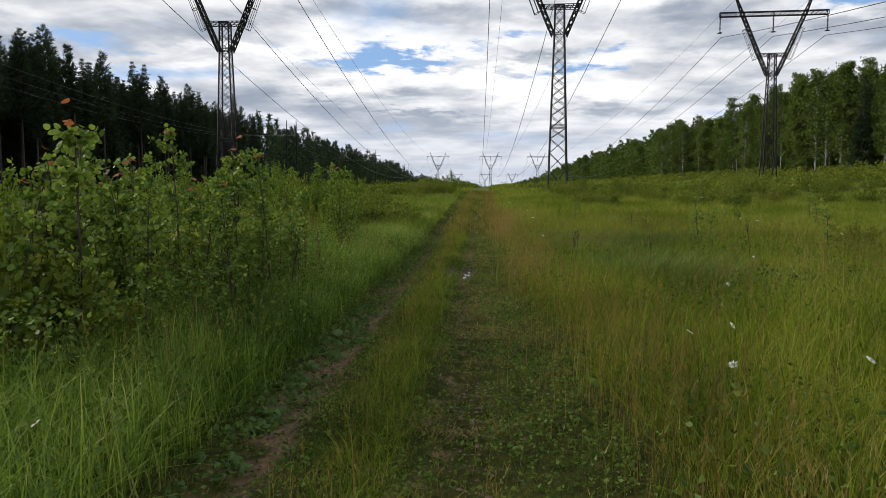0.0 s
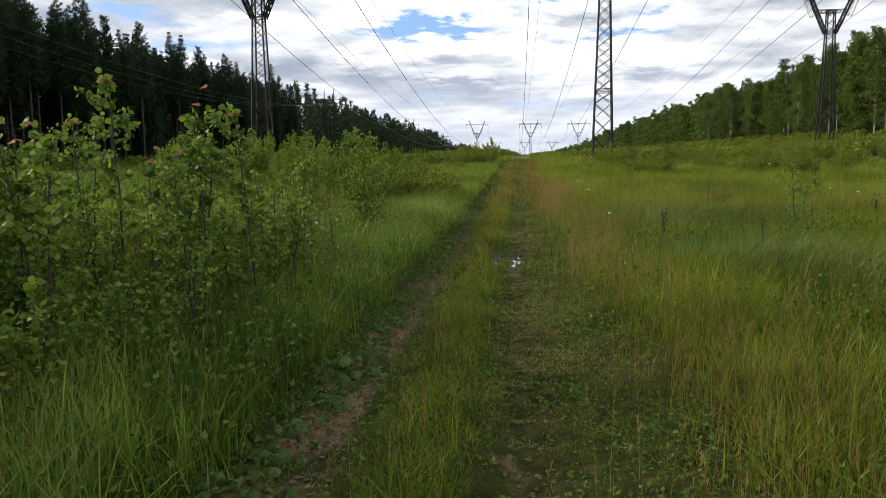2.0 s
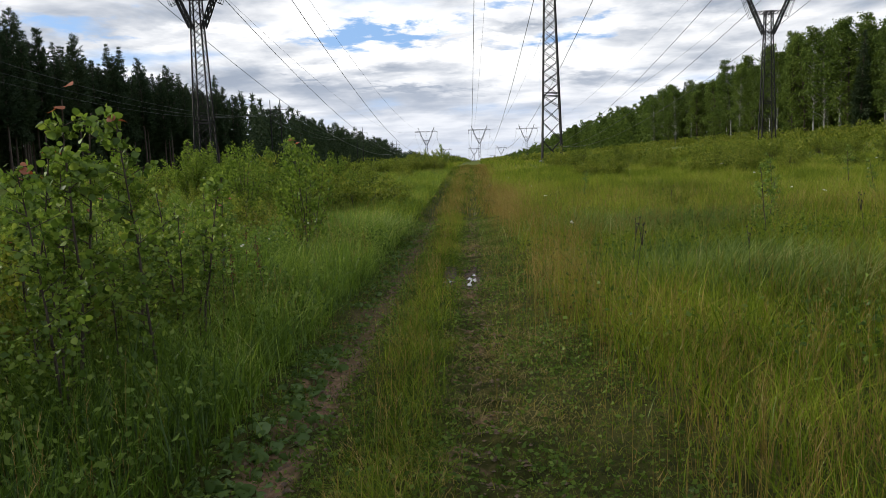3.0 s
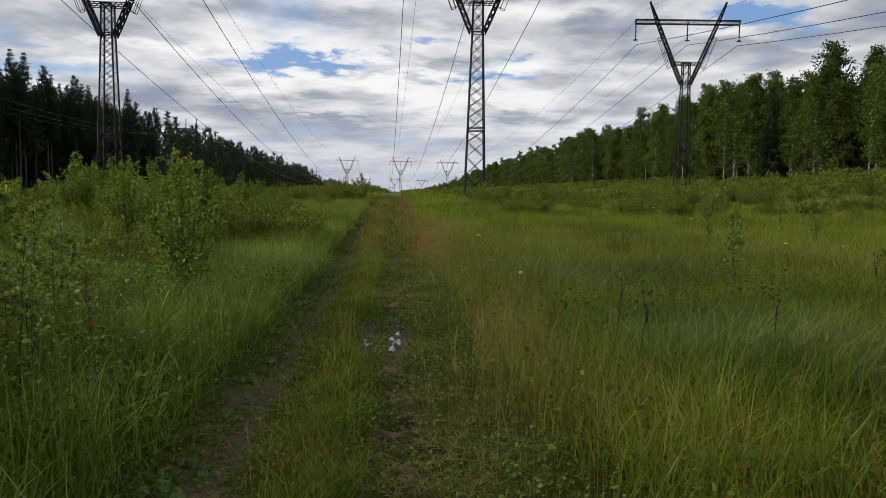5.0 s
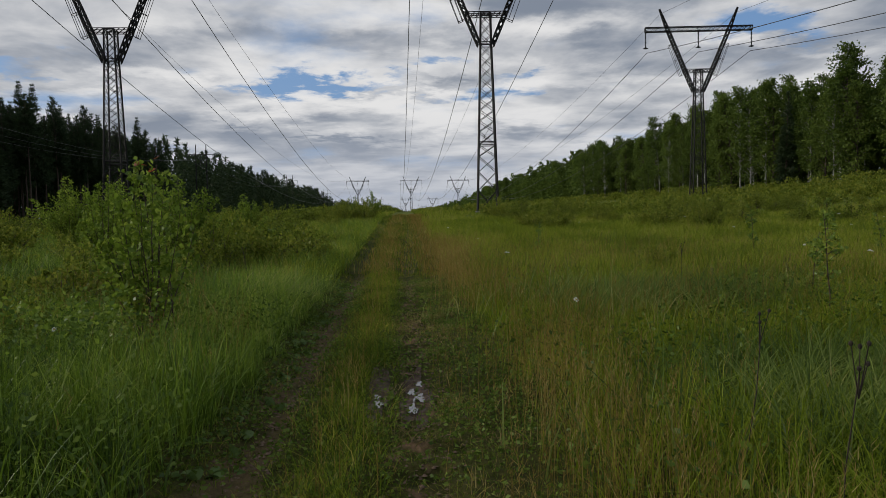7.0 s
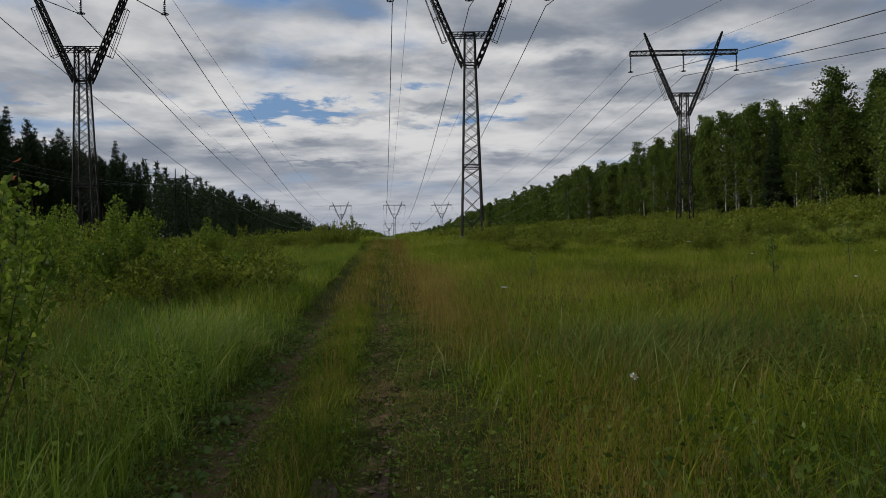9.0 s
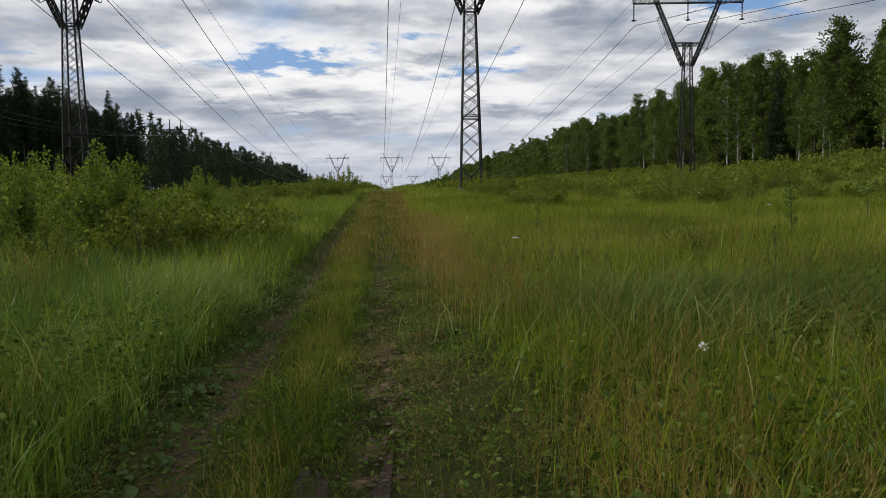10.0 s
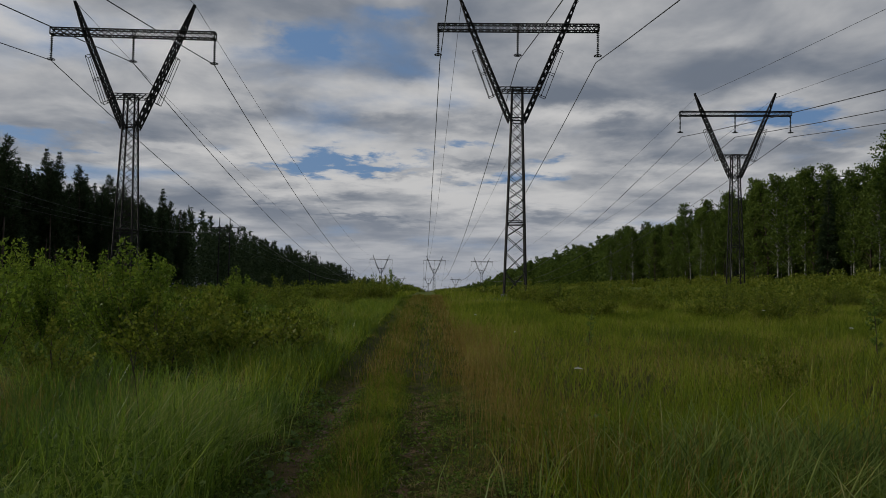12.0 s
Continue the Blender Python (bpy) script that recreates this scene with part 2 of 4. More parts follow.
M_RED = leaf_material("withered_orange_leaves", (0.20, 0.05, 0.018), (0.33, 0.085, 0.03), (0.36, 0.16, 0.05), 0.4, 0.05)
M_WEED = leaf_material("coltsfoot_leaves", (0.05, 0.09, 0.022), (0.095, 0.155, 0.04), (0.17, 0.235, 0.08), 0.25, 0.02)
M_HERB = leaf_material("small_herb_leaves", (0.04, 0.075, 0.012), (0.095, 0.15, 0.022), (0.19, 0.25, 0.05), 0.3, 0.008)
M_PETAL = leaf_material("white_petals", (0.6, 0.6, 0.56), (0.7, 0.7, 0.66), (0.78, 0.78, 0.74), 0.3, 0.03)
M_EYE = Nodes("yellow_flower_disc").solid((0.5, 0.33, 0.03), 0.8)
M_DARKHEAD = bark_material("dry_dark_seed_heads", (0.018, 0.014, 0.010), (0.035, 0.026, 0.018), (0.06, 0.045, 0.03), 1, 40)
M_STEM = bark_material("sapling_bark", (0.035, 0.025, 0.018), (0.06, 0.045, 0.03), (0.10, 0.08, 0.055), 0.2, 30)
M_NEEDLE = leaf_material("conifer_needles", (0.013, 0.026, 0.011), (0.028, 0.048, 0.019), (0.056, 0.082, 0.032), 0.15, 0.015)
M_BIRCHLEAF = leaf_material("broadleaf_crown_leaves", (0.042, 0.072, 0.014), (0.088, 0.132, 0.023), (0.15, 0.20, 0.036), 0.35, 0.008)
M_PINEBARK = bark_material("pine_bark", (0.035, 0.026, 0.021), (0.062, 0.045, 0.035), (0.10, 0.072, 0.054), 0.2, 5)
M_BIRCHBARK = bark_material("birch_bark", (0.06, 0.055, 0.05), (0.36, 0.35, 0.33), (0.55, 0.54, 0.51), 1.6, 2.2)
M_MUD = Nodes("wet_mud")
_k = M_MUD
M_MUD = _k.solid(_k.ramp(_k.noise(11, 6, 0.7), (0.35, (0.03, 0.02, 0.013)), (0.6, (0.085, 0.053, 0.034))), _k.span(_k.noise(7, 4), 0.35, 0.65, 0.5, 0.9), bump=_k.noise(22, 6, 0.7), depth=0.06, strength=0.9, spec=0.2)
M_CLOD = bark_material("crumbled_earth", (0.05, 0.032, 0.02), (0.11, 0.07, 0.046), (0.20, 0.135, 0.09), 1, 25)
M_DOCK = leaf_material("rusty_dock_seeds", (0.05, 0.02, 0.012), (0.11, 0.04, 0.022), (0.19, 0.08, 0.04), 0.2, 0.01)
M_WATER = Nodes("puddle_water")
_k = M_WATER
M_WATER = _k.solid((0.035, 0.027, 0.022), 0.06, bump=_k.noise(14, 3), depth=0.004, strength=0.35, spec=0.6)


# ---------- helpers of this scene ----------
rng = np.random.default_rng(7)


def smooth(v, a, b):
    t = np.clip((np.asarray(v, float) - a) / (b - a), 0, 1)
    return t * t * (3 - 2 * t)


def rut_left(y):
    return -1.47 + 0.09 * np.sin(np.asarray(y) * 0.11 + 0.5) - 0.45 * smooth(y, 22, 70)


def rut_right(y):
    return -0.12 - 0.22 * smooth(y, 2, 14) + 0.03 * np.sin(np.asarray(y) * 0.17) + 0.1 * smooth(y, 25, 70)


def land(x, y):
    """Height of the ground."""
    x, y = np.asarray(x, float), np.asarray(y, float)
    z = 0.95 * smooth(y, 25, 85) * smooth(x, -30, 6) - 9.5 * smooth(y, 230, 1100) - 9 * smooth(y, 1000, 2200)
    z = z + 2.5 * smooth(x, 22, 62) * smooth(y, -20, 60)
    near = smooth(y, 70, 25)
    z = z - near * (0.085 * np.exp(-((x - rut_left(y)) / 0.2) ** 2) + 0.06 * np.exp(-((x - rut_right(y)) / 0.2) ** 2))
    z = z + near * 0.02 * (np.sin(x * 3.1 + y * 0.9) * np.sin(y * 2.3 - x) + 0.6 * np.sin(x * 7.7 - y * 5.1))
    lugs = 0.042 * np.sin(y * 19 + 2.5 * np.sin(x * 6) + 1.5 * np.sin(y * 1.3)) * np.exp(-((x - rut_right(y) - 0.06) / 0.17) ** 2)
    calm = 1 - np.exp(-((y - 14.2) / 1.1) ** 4)
    z = z + near * calm * smooth(y, 26, 20) * (lugs + 0.012 * np.sin(x * 23 + y * 9) * np.sin(y * 21 - x * 5))
    return z + 0.10 * near * smooth(-x, 1.75, 2.6) + 0.06 * near * smooth(x, 0.2, 1.2)


def np_mesh(name, verts, quads=None, tris=None, materials=(), index=None, soft=False):
    """A mesh from arrays of corners, quads and triangles."""
    me = bpy.data.meshes.new(name)
    q = np.zeros((0, 4), int) if quads is None else np.asarray(quads, int).reshape(-1, 4)
    t = np.zeros((0, 3), int) if tris is None else np.asarray(tris, int).reshape(-1, 3)
    me.vertices.add(len(verts))
    me.vertices.foreach_set("co", np.asarray(verts, np.float32).ravel())
    corners = np.concatenate([q.ravel(), t.ravel()]).astype(np.int32)
    me.loops.add(len(corners))
    me.loops.foreach_set("vertex_index", corners)
    me.polygons.add(len(q) + len(t))
    me.polygons.foreach_set("loop_start", np.concatenate([np.arange(len(q)) * 4, len(q) * 4 + np.arange(len(t)) * 3]).astype(np.int32))
    for m in materials:
        me.materials.append(m)
    if index is not None:
        me.polygons.foreach_set("material_index", np.asarray(index, np.int32))
    if soft:
        me.polygons.foreach_set("use_smooth", np.ones(len(q) + len(t), bool))
    me.update(calc_edges=True)
    return me


def np_part(name, me, parent=None, label=""):
    ob = new(name, me)
    ob.parent = parent
    return tagged(ob, label)


def part(name, bm, material, parent=None, label=""):
    me = bpy.data.meshes.new(name)
    bm.to_mesh(me)
    bm.free()
    me.materials.append(material)
    return np_part(name, me, parent, label)


def thing(name, label, category, group="", at=None):
    ob = new(name)
    ob.empty_display_size = 0.2
    if at is not None:
        ob.matrix_basis = at
    return tagged(ob, label, category, group)


def ribbons(base, high, wide, azimuth, bend, levels=(0.0, 0.4, 0.75), turn=None, flop=0.35):
    """Blades: each is a tapering ribbon that leans and curves over. Returns corners, quads, triangles."""
    n = len(base)
    turn = azimuth + np.pi / 2 if turn is None else turn
    d = np.stack([np.cos(azimuth), np.sin(azimuth), np.zeros(n)], 1)
    s = np.stack([np.cos(turn), np.sin(turn), np.zeros(n)], 1)
    rows = []
    for t in (*levels, 1.0):
        c = base + d * (bend * high * t ** 1.8)[:, None]
        c[:, 2] += high * (t - flop * np.minimum(bend, 1.6) * t * t)
        w = (s * (0.5 * wide * (1 - t ** 1.5))[:, None])
        rows += [c - w, c + w] if t < 1 else [c]
    k = len(rows)
    verts = np.stack(rows, 1).reshape(-1, 3)
    o = (np.arange(n) * k)[:, None]
    quads = np.concatenate([o + np.array([2 * i, 2 * i + 1, 2 * i + 3, 2 * i + 2]) for i in range(len(levels) - 1)]) if len(levels) > 1 else None
    return verts, quads, o + np.array([k - 3, k - 2, k - 1])


def join(pieces):
    """Several (corners, quads, triangles) as one."""
    v, q, t, o = [], [], [], 0
    for a, b, c in pieces:
        v.append(a)
        if b is not None:
            q.append(b + o)
        if c is not None:
            t.append(c + o)
        o += len(a)
    return np.concatenate(v), (np.concatenate(q) if q else None), (np.concatenate(t) if t else None)


def tube(points, radii, sides=6):
    """A tapered tube along points. Returns corners, quads, triangles."""
    p, r = np.asarray(points, float), np.asarray(radii, float)
    d = np.gradient(p, axis=0)
    d /= np.linalg.norm(d, axis=1)[:, None] + 1e-9
    ref = np.where(np.abs(d[:, 2:3]) > 0.9, np.array([[1.0, 0, 0]]), np.array([[0, 0, 1.0]]))
    a = np.cross(d, ref)
    a /= np.linalg.norm(a, axis=1)[:, None]
    b = np.cross(d, a)
    ang = np.arange(sides) * 2 * np.pi / sides
    v = (p[:, None] + (a[:, None] * np.cos(ang)[None, :, None] + b[:, None] * np.sin(ang)[None, :, None]) * r[:, None, None]).reshape(-1, 3)
    i = np.arange(len(p) - 1)[:, None] * sides
    j = np.arange(sides)[None]
    jn = (j + 1) % sides
    return v, np.stack([i + j, i + jn, i + sides + jn, i + sides + j], -1).reshape(-1, 4), None


def leaves(centre, along, size, ratio=0.45, fold=0.12, round_leaf=False):
    """Leaves as small folded blades at centre, pointing along. Returns corners, quads, triangles."""
    n = len(centre)
    a = along / (np.linalg.norm(along, axis=1)[:, None] + 1e-9)
    r = rng.normal(size=(n, 3))
    s = np.cross(a, r)
    s /= np.linalg.norm(s, axis=1)[:, None] + 1e-9
    u = np.cross(s, a)
    L, W = size[:, None], (size * ratio)[:, None]
    if round_leaf:
        rim = ((0.16, 0.72), (0.46, 1.0), (0.8, 0.58))
        rows = [centre, centre + a * L * 0.5, centre + a * L]
        for side in (1, -1):
            rows += [centre + a * L * along + s * W * side * out + u * L * fold * out for along, out in rim]
        o = (np.arange(n) * 9)[:, None]
        return np.stack(rows, 1).reshape(-1, 3), np.concatenate([o + np.array(q) for q in ((0, 3, 4, 1), (1, 4, 5, 2), (0, 1, 7, 6), (1, 2, 8, 7))]), None
    rows = [centre, centre + a * L * 0.45 + s * W + u * L * fold, centre + a * L, centre + a * L * 0.45 - s * W + u * L * fold]
    o = (np.arange(n) * 4)[:, None]
    return np.stack(rows, 1).reshape(-1, 3), o + np.array([0, 1, 2, 3]), None


def sprays(centre, along, size, ratio=0.3):
    """Pointed three-cornered sprays, for crowns seen from far. Returns corners, quads, triangles."""
    n = len(centre)
    a = along / (np.linalg.norm(along, axis=1)[:, None] + 1e-9)
    s = np.cross(a, rng.normal(size=(n, 3)))
    s /= np.linalg.norm(s, axis=1)[:, None] + 1e-9
    L, W = size[:, None], (size * ratio)[:, None]
    return np.stack([centre - s * W, centre + s * W, centre + a * L], 1).reshape(-1, 3), None, np.arange(n * 3).reshape(-1, 3)


def beam_points(pairs, half):
    """Square bars between pairs of points, as one (corners, quads, triangles)."""
    pieces = []
    for p, q in pairs:
        pieces.append(tube([p, q], [half, half], 4))
    return join(pieces)


# ---------- the ground ----------
def build_ground():
    gx = np.concatenate([[-4500, -2500, -1200, -600, -300, -160, -110], np.arange(-90, -12, 6), np.arange(-12, -4, 1.0), np.arange(-4, 3, 0.07),
                         np.arange(3, 12, 1.0), np.arange(12, 96, 6), [110, 160, 300, 600, 1200, 2500, 4500]])
    gy = np.concatenate([[-1500, -800, -400, -200, -100, -50, -25, -12], np.arange(-6, 2, 0.25), np.arange(2, 24, 0.075), np.arange(24, 26, 0.25), np.arange(26, 60, 1.0), np.arange(60, 260, 8),
                         np.arange(260, 1200, 60), [1300, 1600, 2000, 2500, 3200, 4200, 5500]])
    X, Y = np.meshgrid(gx, gy)
    v = np.stack([X, Y, land(X, Y)], -1).reshape(-1, 3)
    w = len(gx)
    i = (np.arange(len(gy) - 1)[:, None] * w + np.arange(w - 1)[None]).reshape(-1, 1)
    ob = new("ground", np_mesh("ground", v, i + np.array([0, 1, w + 1, w]), None, [M_GROUND], soft=True))
    tagged(ob, "grassy earth with two bare wheel ruts", "ground", kind="structure")


build_ground()


# ---------- power line towers ----------
def lattice(corners_at, levels, half, brace, sides=4, cross=True):
    """Pairs of points of a lattice mast: corners_at(level) gives its corners; X braces between levels."""
    main, thin = [], []
    for panel, (a, b) in enumerate(zip(levels[:-1], levels[1:])):
        p, q = corners_at(a), corners_at(b)
        for i in range(sides):
            j = (i + 1) % sides
            main.append((p[i], q[i]))
            thin += [(p[i], q[j]), (p[j], q[i])] if cross else [(p[i], q[j])] if (panel + i // 2) % 2 else [(p[j], q[i])]
    return join([beam_points(main, half), beam_points(thin, brace)])


def tower_parts(root):
    def square(z):
        h = np.interp(z, [0, 16.1, 19.4], [1.0, 0.53, 0.47])
        return [np.array((sx * h, sy * h, z)) for sx, sy in ((-1, -1), (1, -1), (1, 1), (-1, 1))]

    levels = [0.0, 2.2, 4.0, 5.5, 6.6, *np.arange(7.9, 16.3, 1.04), 17.2, 18.3, 19.3]
    rings = [(square(z)[i], square(z)[(i + 1) % 4]) for z in (6.6, 6.9, 16.2, 16.5, 19.3) for i in range(4)]
    np_part("lattice_mast", np_mesh("lattice_mast", *join([lattice(square, levels, 0.085, 0.032), beam_points(rings, 0.045)]), [M_STEEL]), root)
    for sx in (-1, 1):
        for sy in (-1, 1):
            bm = bmesh.new()
            bmesh.ops.create_cube(bm, size=1, matrix=pose(sx * 1.0, sy * 1.0, -0.25) @ Matrix.Diagonal((0.5, 0.5, 0.9, 1)))
            bmesh.ops.bevel(bm, geom=bm.edges[:], offset=0.04, segments=1, affect="EDGES")
            part("footing", bm, M_CONCRETE, root, "grey concrete footing")

    def arm_box(x):
        return [np.array((x, sy * 0.32, z)) for sy, z in ((-1, 24.8), (1, 24.8), (1, 25.4), (-1, 25.4))]

    np_part("crossarm", np_mesh("crossarm", *join([lattice(arm_box, list(np.linspace(-7.5, 7.5, 25)), 0.06, 0.034),
                                                   beam_points([(arm_box(x)[i], arm_box(x)[(i + 1) % 4]) for x in (-7.5, 0, 7.5) for i in range(4)], 0.06)]), [M_STEEL]), root)

    for e in (-1, 1):
        def horn(t):
            c = np.array((e * np.interp(t, [0, 0.72, 1], [0.62, 4.36, 5.5]), 0, np.interp(t, [0, 0.72, 1], [16.2, 25.1, 28.0])))
            w, l = np.interp(t, [0, 0.1, 0.72, 1], [0.16, 0.2, 0.2, 0.06]), np.interp(t, [0, 0.72, 1], [0.34, 0.24, 0.06])
            side, deep = np.array((e * 0.92, 0, -0.39)), np.array((0, 1.0, 0))
            return [c - side * w - deep * l, c + side * w - deep * l, c + side * w + deep * l, c - side * w + deep * l]

        v_arm = np_part("slanting_arm", np_mesh("slanting_arm", *lattice(horn, list(np.linspace(0, 0.72, 14)) + [0.79, 0.86, 0.93, 1.0], 0.075, 0.045), [M_STEEL]), root)

        def cage(t):
            c = np.array((e * np.interp(t, [0.22, 0.55], [2.05 + 0.36, 3.8 + 0.22]), 0, np.interp(t, [0.22, 0.55], [18.55, 22.9])))
            return [c + np.array((dx * 0.2 * e, sy * 0.34, -dx * 0.08)) for dx, sy in ((-1, -1), (1, -1), (1, 1), (-1, 1))]

        bars = [(cage(0.22)[i], cage(0.55)[i]) for i in range(4)]
        for t in (0.22, 0.385, 0.55):
            bars += [(cage(t)[i], cage(t)[(i + 1) % 4]) for i in range(4)]
            inner = np.array((e * np.interp(t, [0, 0.72], [0.62, 4.36]), 0, np.interp(t, [0, 0.72], [16.2, 25.1])))
            bars += [(cage(t)[0], inner), (cage(t)[3], inner)]
        np_part("access_cage", np_mesh("access_cage", *beam_points(bars, 0.03), [M_STEEL]), v_arm)
    beam = [((-2.05, sy * 0.4, z), (2.05, sy * 0.4, z)) for sy in (-1, 1) for z in (19.0, 19.4)]
    beam += [((x, sy * 0.4, 19.0), (x + 0.5, sy * 0.4, 19.4)) for x in np.arange(-2, 1.6, 0.5) for sy in (-1, 1)]
    np_part("tie_beam", np_mesh("tie_beam", *beam_points([(np.array(p), np.array(q)) for p, q in beam], 0.045), [M_STEEL]), root)
    for x in (-7.45, 0.0, 7.45):
        z = np.arange(24.8, 22.35, -0.06)
        string = np_part("insulator_string", np_mesh("insulator_string", *tube(np.stack([np.full(len(z), x), z * 0, z], 1), np.where(np.arange(len(z)) % 3 == 0, 0.15, 0.05), 8), [M_INSUL]), root,
                         "dark string of glass discs")
        a = np.linspace(0, 2 * np.pi, 17)
        np_part("grading_ring", np_mesh("grading_ring", *join([tube(np.stack([x + 0.34 * np.cos(a), 0.34 * np.sin(a), a * 0 + 22.5], 1), np.full(17, 0.04), 5),
                                                               tube([(x - 0.34, 0, 22.5), (x + 0.34, 0, 22.5)], [0.03, 0.03], 4)]), [M_STEEL]), string)


TOWERS = {"west": [(-28.6, 85, -0.45), (-32.6, 540, -4.2), (-37.5, 1060, -9.8), (-57, 1900, -17)],
          "middle": [(7.95, 85, 1.0), (4.2, 552, -3.8), (0.7, 1060, -9.8), (-7, 1900, -17)],
          "east": [(42.85, 119.5, 1.4), (38.4, 565, -3.6), (38.0, 1075, -9.8), (46, 1900, -17)]}
TURN = {"west": 1.0, "middle": -3.0, "east": -5.0}
GROWN = {"west": 1.025, "middle": 1.0, "east": 1.0}     # the nearest tower of each line
tower_mould = None
for line, feet in TOWERS.items():
    for i, (x, y, z) in enumerate(feet):
        m = pose(x, y, z, 0, 0, TURN[line]) @ Matrix.Scale(1.0 if i else GROWN[line], 4)
        if tower_mould is None:
            tower_mould = thing("transmission_tower", "tall dark steel lattice tower with V-shaped top", "power tower", "power line towers", m)
            tower_parts(tower_mould)
        else:
            copy_thing(tower_mould, m)


def overhead_wire(points, radius, label):
    ob = new("overhead_wire", np_mesh("overhead_wire", *tube(points, np.full(len(points), radius), 5), [M_WIRE], soft=True))
    tagged(ob, label, "power cable", "overhead wires")


def span_points(a, b, sag, n=40):
    t = np.linspace(0, 1, n)
    a, b = np.array(a, float), np.array(b, float)
    p = a + (b - a) * t[:, None]
    p[:, 2] -= 4 * sag * t * (1 - t)
    return p


for line, feet in TOWERS.items():
    (x0, y0, z0), (x1, y1, z1) = feet[:2]
    behind = (2 * x0 - x1, y0 - 460, z0)
    stops = [behind, *feet]
    along, across = math.cos(radians(TURN[line])), math.sin(radians(TURN[line]))

    def hung(foot, dx, h):
        k = GROWN[line] if foot is feet[0] else 1.0
        return foot[0] + dx * k * along, foot[1] + dx * k * across, foot[2] + h * k

    for dx, h, sag, r in ((-7.45, 22.4, 15.5, 0.042), (0.0, 22.4, 15.5, 0.042), (7.45, 22.4, 15.5, 0.042), (-5.5, 28.0, 10.5, 0.022), (5.5, 28.0, 10.5, 0.022)):
        whole = [span_points(hung(a, dx, h), hung(b, dx, h), sag * (1 if b[1] < 700 else 1.3)) for a, b in zip(stops[:-1], stops[1:])]
        overhead_wire(np.concatenate([w[:-1] for w in whole]), r, "thin dark overhead conductor sagging between steel towers" if h < 25 else "very thin earth wire strung between tower tips")


# the smaller line along the pine wood
def pole_parts(root):
    for e in (-1, 1):
        np_part("post", np_mesh("post", *tube([(e * 1.6, 0, -0.3), (e * 1.5, 0, 21.5)], [0.22, 0.12], 8), [M_STEEL], soft=True), root)
    np_part("crossbar", np_mesh("crossbar", *beam_points([(np.array((-4.2, 0, 18.6)), np.array((4.2, 0, 18.6))), (np.array((-1.5, 0, 15)), np.array((1.5, 0, 18.3))), (np.array((1.5, 0, 15)), np.array((-1.5, 0, 18.3)))], 0.09), [M_STEEL]), root)
    for x in (-4.0, 0.0, 4.0):
        np_part("insulator", np_mesh("insulator", *tube([(x, 0, 18.6), (x, 0, 17.4)], [0.1, 0.08], 6), [M_INSUL]), root)


POLES = [(-59, -110), (-59.5, 65), (-60, 238), (-60.5, 415), (-61, 600)]
pole_mould = None
for x, y in POLES:
    m = pose(x, y, float(land(x, y)))
    if pole_mould is None:
        pole_mould = thing("power_pole", "dark two-legged power pole beside the pines", "power pole", "small power poles", m)
        pole_parts(pole_mould)
    else:
        copy_thing(pole_mould, m)
for dx in (-4.0, 0.0, 4.0):
    whole = [span_points((a[0] + dx, a[1], 17.4 + float(land(*a))), (b[0] + dx, b[1], 17.4 + float(land(*b))), 4.5, 16) for a, b in zip(POLES[:-1], POLES[1:])]
    overhead_wire(np.concatenate([w[:-1] for w in whole]), 0.022, "thin overhead wire running along the pine wood")


# ---------- the woods ----------
def conifer_mesh(high, first, spread, spruce, detail=1.0):
    """Trunk and crown of a conifer: whorls of drooping branches with tufts of needles."""
    sway = rng.normal(size=2) * 0.25
    zs = np.linspace(0, high * 0.97, 9)
    line = np.stack([sway[0] * (zs / high) ** 2, sway[1] * (zs / high) ** 2, zs], 1)
    trunk = [tube(line, np.interp(zs, [0, high], [0.21, 0.03]), 7)]
    at, way, size = [], [], []
    z = high * first
    while z < high - 0.3:
        f = (z - high * first) / (high * (1 - first))
        if spruce:
            reach = spread * (1 - f) ** 0.85 + 0.12
        else:
            reach = spread * (0.5 + 0.6 * math.sin(min(f * 2.2 + 0.3, 1.55))) * (1 - f) ** 0.62 + 0.12
        for k in range(int(rng.integers(4, 7))):
            az = rng.uniform(0, 2 * np.pi)
            r = reach * rng.uniform(0.55, 1.15)
            tilt = (-0.18 if spruce else 0.25) + 0.45 * f + rng.normal() * 0.12
            d = np.array((math.cos(az), math.sin(az), tilt))
            base = np.array((sway[0] * (z / high) ** 2, sway[1] * (z / high) ** 2, z))
            trunk.append(tube([base, base + d * r * 0.85], [0.045, 0.012], 3))
            n = max(4, int(r * 13 * detail))
            s = rng.uniform(0.2, 1.0, n) ** 0.8
            p = base + d * (r * s)[:, None] + rng.normal(size=(n, 3)) * 0.2 * r ** 0.5
            for j in range(3):
                at.append(p)
                w = d * 0.8 + rng.normal(size=(n, 3)) * 0.5
                w[:, 2] += 0.15 if not spruce else -0.12
                way.append(w)
                size.append(rng.uniform(0.35, 0.75, n) * (0.8 + 0.35 * (1 - f)) / detail ** 0.4)
        z += rng.uniform(0.28, 0.55) / detail ** 0.5
    crown = sprays(np.concatenate(at), np.concatenate(way), np.concatenate(size) * 1.05, 0.10)
    if not spruce:
        for k in range(7):
            z, az = rng.uniform(0.2, first) * high, rng.uniform(0, 6.28)
            trunk.append(tube([(0, 0, z), (math.cos(az) * 1.1, math.sin(az) * 1.1, z + 0.1)], [0.03, 0.008], 3))
    return np_mesh("trunk", *join(trunk), [M_PINEBARK], soft=True), np_mesh("crown", *crown, [M_NEEDLE])


